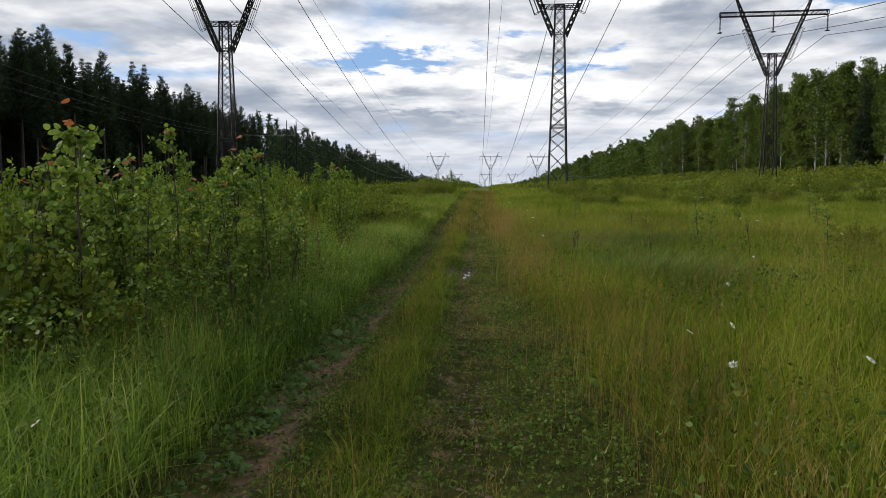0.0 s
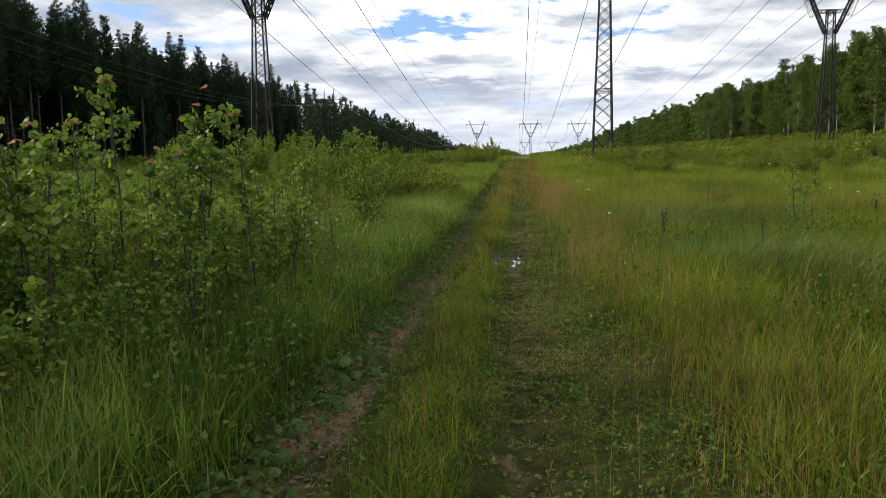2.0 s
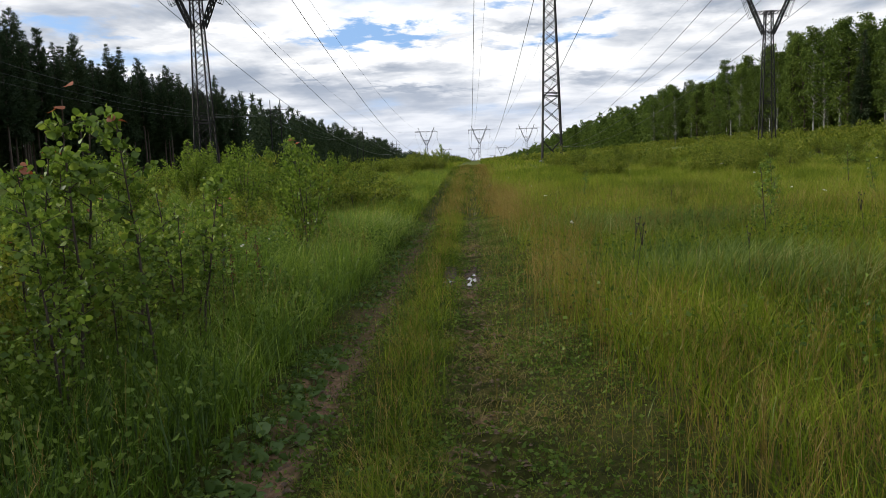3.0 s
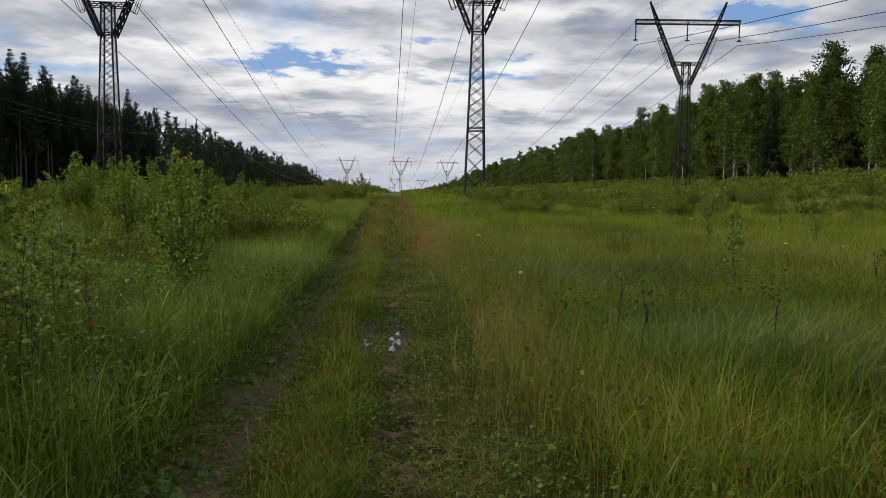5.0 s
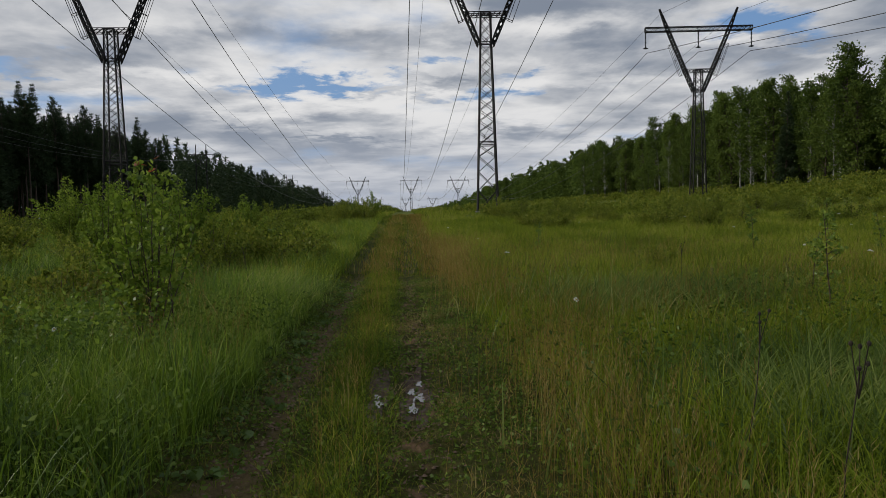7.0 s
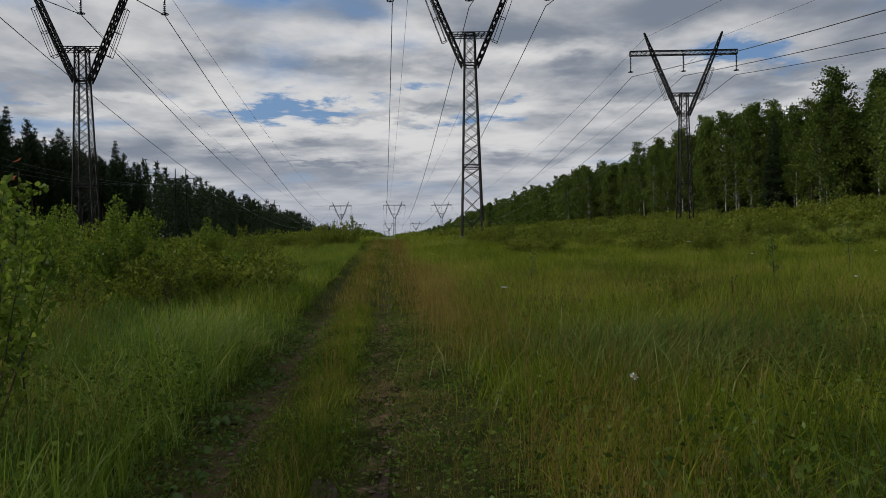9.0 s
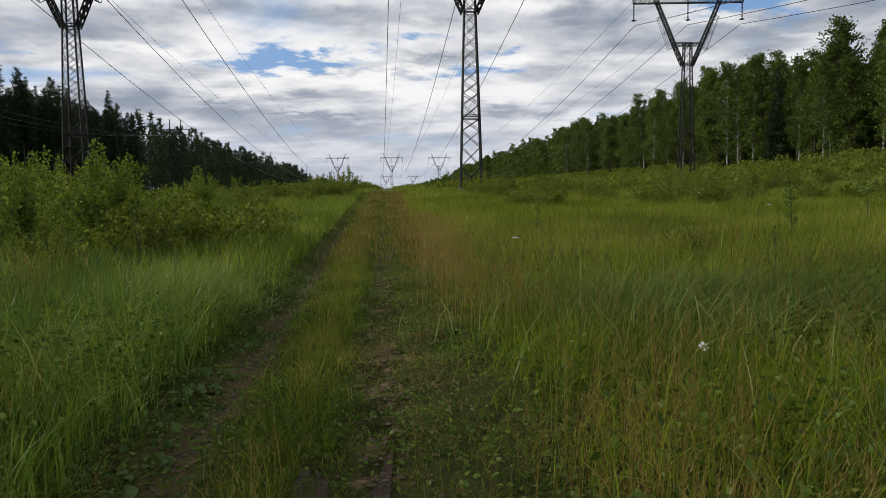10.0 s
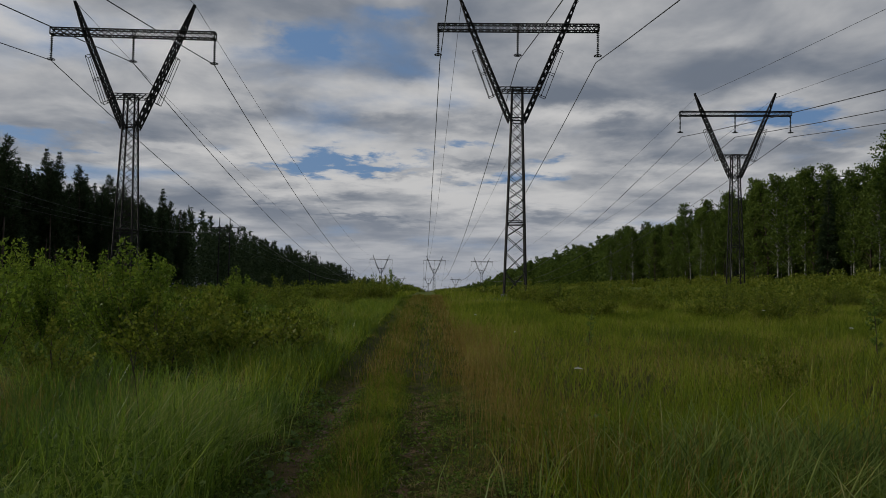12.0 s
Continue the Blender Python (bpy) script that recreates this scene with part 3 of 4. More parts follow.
def broadleaf_mesh(high, first, spread, count, bark, size=0.33):
    """Trunk with limbs and an uneven crown of leafy sprays."""
    zs = np.linspace(0, high * 0.95, 9)
    sway = rng.normal(size=2) * 0.7
    line = np.stack([sway[0] * (zs / high) ** 2, sway[1] * (zs / high) ** 2, zs], 1)
    trunk = [tube(line, np.interp(zs, [0, high], [0.17, 0.03]), 7)]
    at, way = [], []
    clusters = int(count / 34)
    for k in range(clusters):
        f = rng.uniform(0, 1) ** 0.9
        z = high * (first + (1 - first) * f)
        reach = spread * (0.35 + math.sin(math.pi * min(0.12 + f * 0.9, 1)) * 0.75) * rng.uniform(0.35, 1.12)
        az = rng.uniform(0, 2 * np.pi)
        base = np.array((sway[0] * (z / high) ** 2, sway[1] * (z / high) ** 2, z - 0.9))
        tip = base + np.array((math.cos(az) * reach, math.sin(az) * reach, 0.9 + reach * 0.35))
        trunk.append(tube([base, (base + tip) / 2 + np.array((0, 0, 0.15)), tip], [0.05, 0.03, 0.008], 3))
        n = int(rng.integers(22, 46))
        r = rng.uniform(0.55, 1.05)
        p = tip + rng.normal(size=(n, 3)) * np.array((0.55, 0.55, 0.42)) * r
        p[:, 2] -= np.abs(rng.normal(size=n)) * 0.35
        at.append(p)
        w = rng.normal(size=(n, 3))
        w[:, 2] -= 0.5
        way.append(w)
    at = np.concatenate(at)
    crown = sprays(at, np.concatenate(way), rng.uniform(0.6, 1.25, len(at)) * size * 1.15, 0.46)
    return np_mesh("trunk", *join(trunk), [bark], soft=True), np_mesh("crown", *crown, [M_BIRCHLEAF])


def tree_mould(name, meshes, label, category, group):
    root = thing(name, label, category, group, pose(0, 0, -60))
    np_part("trunk", meshes[0], root)
    np_part("crown", meshes[1], root)
    return root


def plant(mould, x, y, turn, size, sink=0.1, lean=0.0):
    """Uses the mould itself first, then copies of it."""
    m = pose(x, y, float(land(x, y)) - sink, lean, 0, turn) @ Matrix.Scale(size, 4)
    if mould.location.z < -50:
        mould.matrix_basis = m
        return mould
    made = copy_thing(mould, m)
    made.matrix_basis = m
    return made


PINES = [tree_mould("pine_tree", conifer_mesh(h, f, s, False), "tall dark pine with a bare reddish trunk", "pine tree", "pine wood edge") for h, f, s in ((25, 0.48, 2.1), (23.5, 0.42, 1.9), (26, 0.52, 2.3), (24, 0.4, 1.8))]
SPRUCES = [tree_mould("spruce_tree", conifer_mesh(h, f, s, True), "dark pointed spruce with drooping branches", "spruce tree", "pine wood edge") for h, f, s in ((25.5, 0.3, 2.2), (21.5, 0.14, 2.1))]
BIRCHES = [tree_mould("birch_tree", broadleaf_mesh(h, f, s, n, M_BIRCHBARK), "slender birch with a white trunk and green crown", "birch tree", "birch wood edge") for h, f, s, n in ((22, 0.2, 2.5, 4600), (20.5, 0.14, 2.7, 4800), (23, 0.26, 2.3, 4300))]
ASPENS = [tree_mould("aspen_tree", broadleaf_mesh(h, f, s, n, M_PINEBARK, 0.34), "full green broadleaf tree at the wood edge", "broadleaf tree", "birch wood edge") for h, f, s, n in ((21, 0.07, 3.1, 5600), (19, 0.05, 3.0, 5200))]

for row, (x0, step) in enumerate(((-73.5, 3.4), (-77.5, 3.2), (-82, 3.4))):
    y = 52.0 + row
    while y < 250:
        mould = SPRUCES[int(rng.integers(2))] if rng.uniform() < (0.35 if row == 0 else 0.5) else PINES[int(rng.integers(4))]
        plant(mould, x0 + rng.normal() * 1.1, y, rng.uniform(0, 360), rng.uniform(0.90, 1.13))
        y += step * rng.uniform(0.6, 1.5) * (1 + max(0, y - 130) / 220)
for row, (x0, step) in enumerate(((60.5, 3.3), (64.5, 3.3), (69, 3.8))):
    y = 62.0 + row
    while y < 260:
        r = rng.uniform()
        mould = ASPENS[int(rng.integers(2))] if r < (0.5 if row == 0 else 0.35) else BIRCHES[int(rng.integers(3))] if r < 0.93 else SPRUCES[1]
        plant(mould, x0 + rng.normal() * 1.2 + 2.5 * math.sin(y * 0.07), y, rng.uniform(0, 360), rng.uniform(0.74, 0.92) * (1 if row else 0.93))
        y += step * rng.uniform(0.6, 1.5) * (1 + max(0, y - 130) / 200)


def far_woods(name, sites, spiky, material, label):
    """Woods too far or too deep to count: many small rough trees in one mesh."""
    pieces, barks = [], []
    for x, y, high in sites:
        n = 280 if y < 500 else 110
        f = rng.uniform(0, 1, n) ** 0.8
        if spiky:
            r = (1 - f) ** 0.7 * 2.1 + 0.25
            z = high * (0.0 + 1.0 * f)
        else:
            r = np.sin(np.pi * np.clip(0.15 + f * 0.83, 0, 1)) ** 0.7 * 2.7
            z = high * (0.0 + 0.97 * f)
        az = rng.uniform(0, 2 * np.pi, n)
        p = np.stack([x + np.cos(az) * r * rng.uniform(0.4, 1, n), y + np.sin(az) * r * rng.uniform(0.4, 1, n), float(land(x, y)) + z], 1)
        w = rng.normal(size=(n, 3)) + np.stack([np.cos(az), np.sin(az), az * 0 + (0.1 if spiky else -0.2)], 1)
        pieces.append(sprays(p, w, rng.uniform(0.8, 1.7, n) * (0.95 if spiky else 0.72) * (1 if y < 500 else 1.5), 0.16 if spiky else 0.45))
        if spiky:
            g = float(land(x, y))
            pieces.append(sprays(np.array([[x, y, g + high * 0.92]] * 4), rng.normal(size=(4, 3)) * 0.2 + np.array((0, 0, 1.0)), np.array([3.0, 1.8, 2.2, 2.6]), 0.12))
    ob = new(name, np_mesh(name, *join(pieces), [material]))
    tagged(ob, label, "wood", kind="stuff")


def sites(side, x0, x1, y0, y1, per, high):
    n = int((y1 - y0) * per)
    x, y = rng.uniform(x0, x1, n), y0 + (y1 - y0) * rng.uniform(0, 1, n) ** 1.1
    return [(side * a, b, high * rng.uniform(0.82, 1.12)) for a, b in zip(x, y)]


far_woods("pine_wood", sites(-1, 85, 104, 30, 260, 1.7, 24) + sites(-1, 92, 130, 180, 800, 0.7, 22) + sites(-1, 73, 92, 240, 700, 0.9, 23) + sites(-1, 72, 95, 650, 1900, 0.35, 21), True, M_NEEDLE, "dense dark conifer wood running into the distance")
far_woods("birch_wood", sites(1, 71, 92, 40, 260, 1.6, 16) + sites(1, 61, 80, 250, 700, 0.8, 18.2) + sites(1, 60, 80, 650, 1900, 0.3, 17), False, M_BIRCHLEAF, "dense green broadleaf wood running into the distance")
far_woods("horizon_wood", sites(1, -420, 420, 2100, 2400, 1.6, 15), False, M_NEEDLE, "low dark line of trees across the far end of the clearing")


# ---------- saplings, bushes and scrub ----------
def sapling_mould(high, count, red, leaf=0.048):
    """A young aspen: one thin stem, short side twigs, roundish leaves, some withered at the tip."""
    sway = rng.normal(size=2) * 0.09
    zs = np.linspace(0, high, 8)
    wob = np.cumsum(rng.normal(size=(8, 2)) * 0.012, axis=0)
    line = np.stack([sway[0] * (zs / high) ** 2 + wob[:, 0], sway[1] * (zs / high) ** 2 + wob[:, 1], zs], 1)
    stems = [tube(line, np.interp(zs, [0, high], [0.013, 0.004]), 6)]
    at, way = [], []
    for k in range(int(high * 15)):
        f = rng.uniform(0.2, 0.98)
        z = f * high
        base = np.array([np.interp(z, zs, line[:, 0]), np.interp(z, zs, line[:, 1]), z])
        az = rng.uniform(0, 2 * np.pi)
        r = rng.uniform(0.10, 0.34) * (1.15 - f * 0.6)
        tip = base + np.array((math.cos(az) * r, math.sin(az) * r, r * rng.uniform(0.3, 0.9)))
        stems.append(tube([base, tip], [0.004, 0.0015], 4))
        n = max(2, int(count / (high * 15)))
        s = rng.uniform(0.25, 1.05, n)[:, None]
        p = base + (tip - base) * s + rng.normal(size=(n, 3)) * 0.02
        w = (tip - base) / r * 0.5 + rng.normal(size=(n, 3)) * 0.6
        w[:, 2] -= 0.35
        at.append(p)
        way.append(w)
    at, way = np.concatenate(at), np.concatenate(way)
    root = thing("aspen_sapling", "young aspen sapling with a thin dark stem and round leaves", "sapling", "saplings", pose(0, 0, -60))
    np_part("stem", np_mesh("stem", *join(stems), [M_STEM], soft=True), root)
    np_part("foliage", np_mesh("foliage", *leaves(at, way, rng.uniform(0.6, 1.35, len(at)) * leaf, 0.45, 0.1, True), [M_ASPEN]), root)
    for k in range(red):
        p = line[-1] + rng.normal(size=3) * np.array((0.05, 0.05, 0.06))
        np_part("withered_leaf", np_mesh("withered_leaf", *leaves(p[None], rng.normal(size=(1, 3)), np.array([leaf * 1.5]), 0.48, 0.12, True), [M_RED]), root, "orange withered leaf")
    return root


SAPLINGS = [sapling_mould(2.0, 430, 2), sapling_mould(1.8, 400, 0), sapling_mould(1.6, 380, 0), sapling_mould(1.45, 340, 0), sapling_mould(1.9, 430, 3)]
spots = [(-2.41, 8.85, 0, 0.95), (-2.74, 8.5, 4, 1.03), (-3.0, 8.93, 1, 1.05), (-3.1, 6.0, 4, 1.08), (-3.35, 6.3, 0, 1.0), (-3.0, 6.9, 2, 1.0), (-3.6, 6.7, 1, 1.05), (-3.3, 7.3, 3, 1.1), (-3.5, 7.7, 1, 0.95), (-3.3, 6.3, 3, 1.1), (-2.45, 9.9, 2, 0.9), (-2.75, 10.1, 3, 0.9), (-3.4, 9.3, 2, 1.0), (-3.03, 16.5, 0, 0.98), (-3.3, 16.9, 4, 1.0), (-2.8, 16.1, 2, 0.8)]
for k in range(15):
    spots.append((rng.uniform(-3.7, -2.25), rng.uniform(7.9, 10.6), int(rng.integers(5)), rng.uniform(0.55, 0.8)))
for k in range(20):
    y = rng.uniform(5.8, 9.8)
    spots.append((-rng.uniform(2.95, 5.2), y, int(rng.integers(5)), rng.uniform(0.7, 0.95)))
for k in range(48):
    y = rng.uniform(8.6, 14.5)
    spots.append((-rng.uniform(2.45, 6.0) - max(0, y - 12) * 0.3, y, int(rng.integers(5)), rng.uniform(0.45, 0.72)))
for k in range(13):
    spots.append((rng.uniform(-4.6, -2.35), rng.uniform(8.6, 12.4), int(rng.integers(5)), rng.uniform(0.45, 0.65)))
for k in range(22):
    y = rng.uniform(4.6, 13.0)
    spots.append((rng.uniform(-6.5, -2.75) - max(0, (y - 11)) * 0.4, y, int(rng.integers(5)), rng.uniform(0.72, 1.05) * (1 if y < 9.3 else 0.62)))
for x, y, kind, size in spots:
    plant(SAPLINGS[kind], x, y, rng.uniform(0, 360), size, 0.02, rng.normal() * 3)


def bush_mould(name, high, wide, stems, count, leaf, ratio, material, label, group, flare=0.9):
    """A many-stemmed bush: arching shoots from one foot, leafy along their upper lengths."""
    wood, at, way = [], [], []
    for k in range(stems):
        az, out = rng.uniform(0, 2 * np.pi), wide * 0.5 * rng.uniform(0, 1) ** 0.6
        h = high * rng.uniform(0.5, 1.0) * (1 - 0.35 * (2 * out / wide) ** 2)
        t = np.linspace(0, 1, 6)
        line = np.stack([np.cos(az) * out * t ** flare, np.sin(az) * out * t ** flare, h * t ** 0.9], 1) + np.cumsum(rng.normal(size=(6, 3)) * 0.02, axis=0)
        wood.append(tube(line, np.interp(t, [0, 1], [0.011, 0.002]), 3))
        n = int(count / stems * rng.uniform(0.7, 1.3))
        s = rng.uniform(0.16, 1.0, n) ** 0.8
        p = np.stack([np.interp(s, t, line[:, i]) for i in range(3)], 1)
        spread = rng.normal(size=(n, 3)) * (0.085 * (1.25 - s))[:, None] * (wide / 1.2) ** 0.4
        w = rng.normal(size=(n, 3)) * 0.6 + spread * 3
        w[:, 2] += 0.45
        at.append(p + spread)
        way.append(w)
    at, way = np.concatenate(at), np.concatenate(way)
    root = thing(name, label, "bush", group, pose(0, 0, -60))
    np_part("branchwork", np_mesh("branchwork", *join(wood), [M_STEM]), root)
    blades = leaves(at, way, rng.uniform(0.6, 1.3, len(at)) * leaf, ratio, 0.1)
    np_part("foliage", np_mesh("foliage", *blades, [material]), root)
    return root


WILLOWS = [bush_mould("willow_bush", 2.1, 1.15, 17, 2100, 0.078, 0.27, M_WILLOW, "light green willow bush standing in tall grass", "willow bushes"),
           bush_mould("willow_bush", 2.3, 2.5, 46, 6200, 0.08, 0.26, M_WILLOW, "broad light green willow bush with upright shoots", "willow bushes")]
SCRUB = [bush_mould("scrub_bush", 1.3, 1.5, 22, 2000, 0.06, 0.36, M_SCRUB, "low yellow-green scrub bush in the meadow", "scrub bushes"),
         bush_mould("scrub_bush", 1.0, 1.8, 24, 1800, 0.065, 0.4, M_SCRUB, "low spreading scrub bush in the meadow", "scrub bushes")]
for x, y, size in ((-2.85, 15.6, 0.92), (-5.9, 22.6, 1.0), (-9.5, 33, 1.2), (-3.7, 7.4, 0.78), (-5.0, 8.0, 0.85), (-4.0, 5.6, 0.8), (-2.9, 68, 1.15), (-4.4, 71, 1.0)):
    plant(WILLOWS[0], x, y, rng.uniform(0, 360), size, 0.02)
for x, y, size in ((-5.6, 26.6, 0.96), (-7.9, 28.4, 0.9), (-11.3, 33.8, 1.1), (-8.6, 21.5, 0.95), (-6.5, 38, 0.85), (-12, 45, 1.2), (-17, 52, 1.3)):
    plant(WILLOWS[1], x, y, rng.uniform(0, 360), size, 0.02)
low = [(4.9, 24.3, 0.72), (-3.9, 26.5, 1.25), (-4.6, 25.2, 1.15), (-3.2, 27.8, 1.2), (-4.2, 29.0, 1.2), (-5.6, 31, 1.1), (-3.3, 33, 0.95), (-4.6, 36, 1.1), (8.6, 18.6, 0.85), (6.6, 57, 1.2), (9.4, 60, 1.3), (11.2, 66, 1.3), (7.6, 66, 1.1)]
for k in range(22):
    y = rng.uniform(3.6, 13)
    low.append((-rng.uniform(3.6, 8.0), y, rng.uniform(0.8, 1.25)))
for k in range(30):
    y = rng.uniform(14, 30)
    low.append((-rng.uniform(4.2, 13.0), y, rng.uniform(0.5, 0.9)))
for k in range(60):
    y = rng.uniform(30, 85)
    low.append((-rng.uniform(2.8, 6 + y * 0.35), y, rng.uniform(1.0, 1.6)))
for k in range(60):
    y = rng.uniform(42, 75)
    low.append((rng.uniform(5.0, 12 + y * 0.42), y, rng.uniform(0.8, 1.45)))
for x, y, size in low:
    plant(SCRUB[int(rng.integers(2))], x, y, rng.uniform(0, 360), size, 0.03)


def far_scrub(name, sites, label):
    """Scrub too far off to count, as many small leafy clumps in one mesh."""
    pieces = []
    for x, y, high, wide in sites:
        n = int(60 + 90 * wide * min(1, 90 / y))
        p = np.stack([x + rng.normal(size=n) * wide * 0.4, y + rng.normal(size=n) * wide * 0.4, rng.uniform(0, 1, n) ** 0.7], 1)
        fall = np.clip(1.15 - ((p[:, 0] - x) ** 2 + (p[:, 1] - y) ** 2) / (wide * wide), 0.25, 1)
        p[:, 2] = land(p[:, 0], p[:, 1]) + high * p[:, 2] * fall
        w = rng.normal(size=(n, 3))
        w[:, 2] += 0.6
        pieces.append(sprays(p, w, rng.uniform(0.12, 0.3, n) * (0.6 + y / 150), 0.35))
    tagged(new(name, np_mesh(name, *join(pieces), [M_SCRUB])), label, "scrub", kind="stuff")


far = []
for k in range(260):
    y = rng.uniform(70, 135)
    far.append((rng.uniform(6, 12 + y * 0.42), y, rng.uniform(0.5, 1.2), rng.uniform(0.6, 1.6)))
for k in range(300):
    y = 58 + 420 * rng.uniform() ** 1.3
    far.append((rng.uniform(48, 61), y, rng.uniform(0.7, 2.1), rng.uniform(1.2, 2.6)))
for k in range(260):
    y = 125 + 380 * rng.uniform() ** 1.2
    far.append((rng.uniform(4, 52), y, rng.uniform(0.4, 1.0), rng.uniform(1.4, 3.2)))
far_scrub("far_meadow_scrub", far, "low yellow-green scrub below the birch wood")
far = []
for k in range(330):
    y = 80 + 380 * rng.uniform() ** 1.3
    far.append((-rng.uniform(3, 70), y, rng.uniform(0.7, 1.7), rng.uniform(1.2, 3.0)))
far_scrub("far_verge_scrub", far, "low scrub in the clearing before the pine wood")
for x, y, kind, size in ((4.5, 16.6, 2, 0.82), (5.2, 18.3, 3, 0.72), (9.2, 28.7, 3, 0.95), (13, 31.7, 2, 0.95), (7.6, 17.6, 3, 0.85), (3.6, 31, 3, 0.7), (10.5, 25, 3, 0.8)):
    plant(SAPLINGS[kind], x, y, rng.uniform(0, 360), size, 0.02)


# ---------- weeds and flowers ----------
def thistle_mould(high, heads):
    root = thing("dead_thistle", "dry dark thistle stalk with small black seed heads", "weed", "dead thistles", pose(0, 0, -60))
    line = np.array([(0, 0, 0), (0.02, 0.01, high * 0.5), (-0.02, 0.02, high * 0.85)])
    stalk = [tube(line, [0.003, 0.0028, 0.0025], 5)]
    for k in range(heads):
        az = k * 2.4 + 0.5
        tip = line[-1] + np.array((math.cos(az) * 0.032, math.sin(az) * 0.032, high * 0.12 * rng.uniform(0.1, 1.0)))
        stalk.append(tube([line[-1] - (0, 0, 0.1), tip], [0.003, 0.002], 4))
        bm = bmesh.new()
        bmesh.ops.create_icosphere(bm, subdivisions=1, radius=0.009, matrix=Matrix.Translation(tip) @ Matrix.Diagonal((1, 1, 1.25, 1)))
        part("seed_head", bm, M_DARKHEAD, root)
    np_part("stalk", np_mesh("stalk", *join(stalk), [M_DARKHEAD]), root)
    return root


THISTLES = [thistle_mould(1.0, 5), thistle_mould(0.92, 3)]
for x, y, kind in ((1.18, 10.68, 0), (1.31, 11.78, 1), (-2.6, 11.0, 1), (2.4, 11.3, 1), (3.4, 18.5, 1), (-2.6, 19.2, 1), (4.4, 13.2, 0)):
    plant(THISTLES[kind], x, y, rng.uniform(0, 360), rng.uniform(0.92, 1.04), 0.02, rng.normal() * 4)


def dock_mould():
    root = thing("dock_plant", "red-brown dock stalk gone to seed in the grass", "weed", "dock plants", pose(0, 0, -60))
    np_part("stalk", np_mesh("stalk", *tube([(0, 0, 0), (0.01, 0.01, 0.4), (0.03, 0, 0.85)], [0.005, 0.004, 0.002], 5), [M_STEM]), root)
    z = rng.uniform(0.4, 0.88, 90)
    p = np.stack([rng.normal(size=90) * 0.025 * (1.2 - z) + 0.02, rng.normal(size=90) * 0.025 * (1.2 - z), z], 1)
    np_part("seed_spike", np_mesh("seed_spike", *leaves(p, rng.normal(size=(90, 3)), rng.uniform(0.012, 0.026, 90), 0.4), [M_DOCK]), root, "rusty red-brown seed spike")
    return root


DOCK = dock_mould()
for x, y in ((-2.45, 10.7), (-2.7, 10.9), (-2.4, 11.5), (-2.9, 12.6)):
    plant(DOCK, x, y, rng.uniform(0, 360), rng.uniform(0.85, 1.15), 0.02, rng.normal() * 5)


def daisy_mould(high, size, label):
    root = thing("daisy", label, "flower", "white flowers", pose(0, 0, -60))
    top = np.array((0.03, 0.0, high))
    np_part("stalk", np_mesh("stalk", *tube([(0, 0, 0), (0.01, 0, high * 0.6), top], [0.002, 0.002, 0.0015], 4), [M_GRASS]), root)
    a = np.arange(14) * 2 * np.pi / 14
    w = np.stack([np.cos(a), np.sin(a) * 0.72, np.sin(a) * 0.69 + 0.12], 1)
    np_part("petals", np_mesh("petals", *leaves(top + w * size * 0.15, w, np.full(14, size * 0.5), 0.2, 0.03), [M_PETAL]), root)
    bm = bmesh.new()
    bmesh.ops.create_icosphere(bm, subdivisions=1, radius=size * 0.17, matrix=Matrix.Translation(top) @ Matrix.Diagonal((1, 1, 0.5, 1)))
    part("disc", bm, M_EYE, root)
    return root


def umbel_mould(high):
    root = thing("umbel_flower", "tall weed with a flat white flower head", "flower", "white flowers", pose(0, 0, -60))
    top = np.array((0.02, 0.01, high * 0.88))
    rays, at = [tube([(0, 0, 0), top], [0.004, 0.003], 5)], []
    for k in range(11):
        az, r = k * 2.4, 0.042 * (k / 10) ** 0.5
        tip = top + np.array((math.cos(az) * r, math.sin(az) * r, high * 0.08 - r * 0.35))
        rays.append(tube([top, tip], [0.0015, 0.001], 3))
        at.append(tip + rng.normal(size=(9, 3)) * np.array((0.008, 0.008, 0.003)))
    np_part("stalk", np_mesh("stalk", *join(rays), [M_GRASS]), root)
    at = np.concatenate(at)
    np_part("flower_head", np_mesh("flower_head", *leaves(at, rng.normal(size=(len(at), 3)), np.full(len(at), 0.009), 0.5), [M_PETAL]), root)
    return root


FLOWERS = [daisy_mould(0.6, 0.042, "white daisy with a yellow disc in the grass"), umbel_mould(0.85)]
blooms = [(1.19, 4.07, 0), (2.0, 4.0, 0), (1.55, 5.2, 0), (1.5, 5.4, 0), (-1.95, 3.5, 0), (2.4, 8.0, 0)]
for k in range(17):
    y = rng.uniform(9, 45)
    blooms.append((rng.uniform(1.0, 2 + y * 0.5), y, int(y > 15 and rng.uniform() < 0.5)))
for k in range(2):
    y = rng.uniform(12, 30)
    blooms.append((-rng.uniform(2.0, 3.5), y, 0))
for x, y, kind in blooms:
    plant(FLOWERS[kind], x, y, rng.normal() * 40, rng.uniform(0.85, 1.2), 0.01, rng.normal() * 6)


def rosette_mould():
    root = thing("coltsfoot_plant", "grey-green rosette of broad leaves in the wheel rut", "weed", "rut weeds", pose(0, 0, -60))
    for k in range(9):
        az = k * 2.4
        d = np.array([[math.cos(az), math.sin(az), rng.uniform(0.05, 0.35)]])
        np_part("leaf", np_mesh("leaf", *leaves(d * 0.03, d, np.array([rng.uniform(0.07, 0.13)]), 0.46, 0.14, True), [M_WEED]), root)
    return root


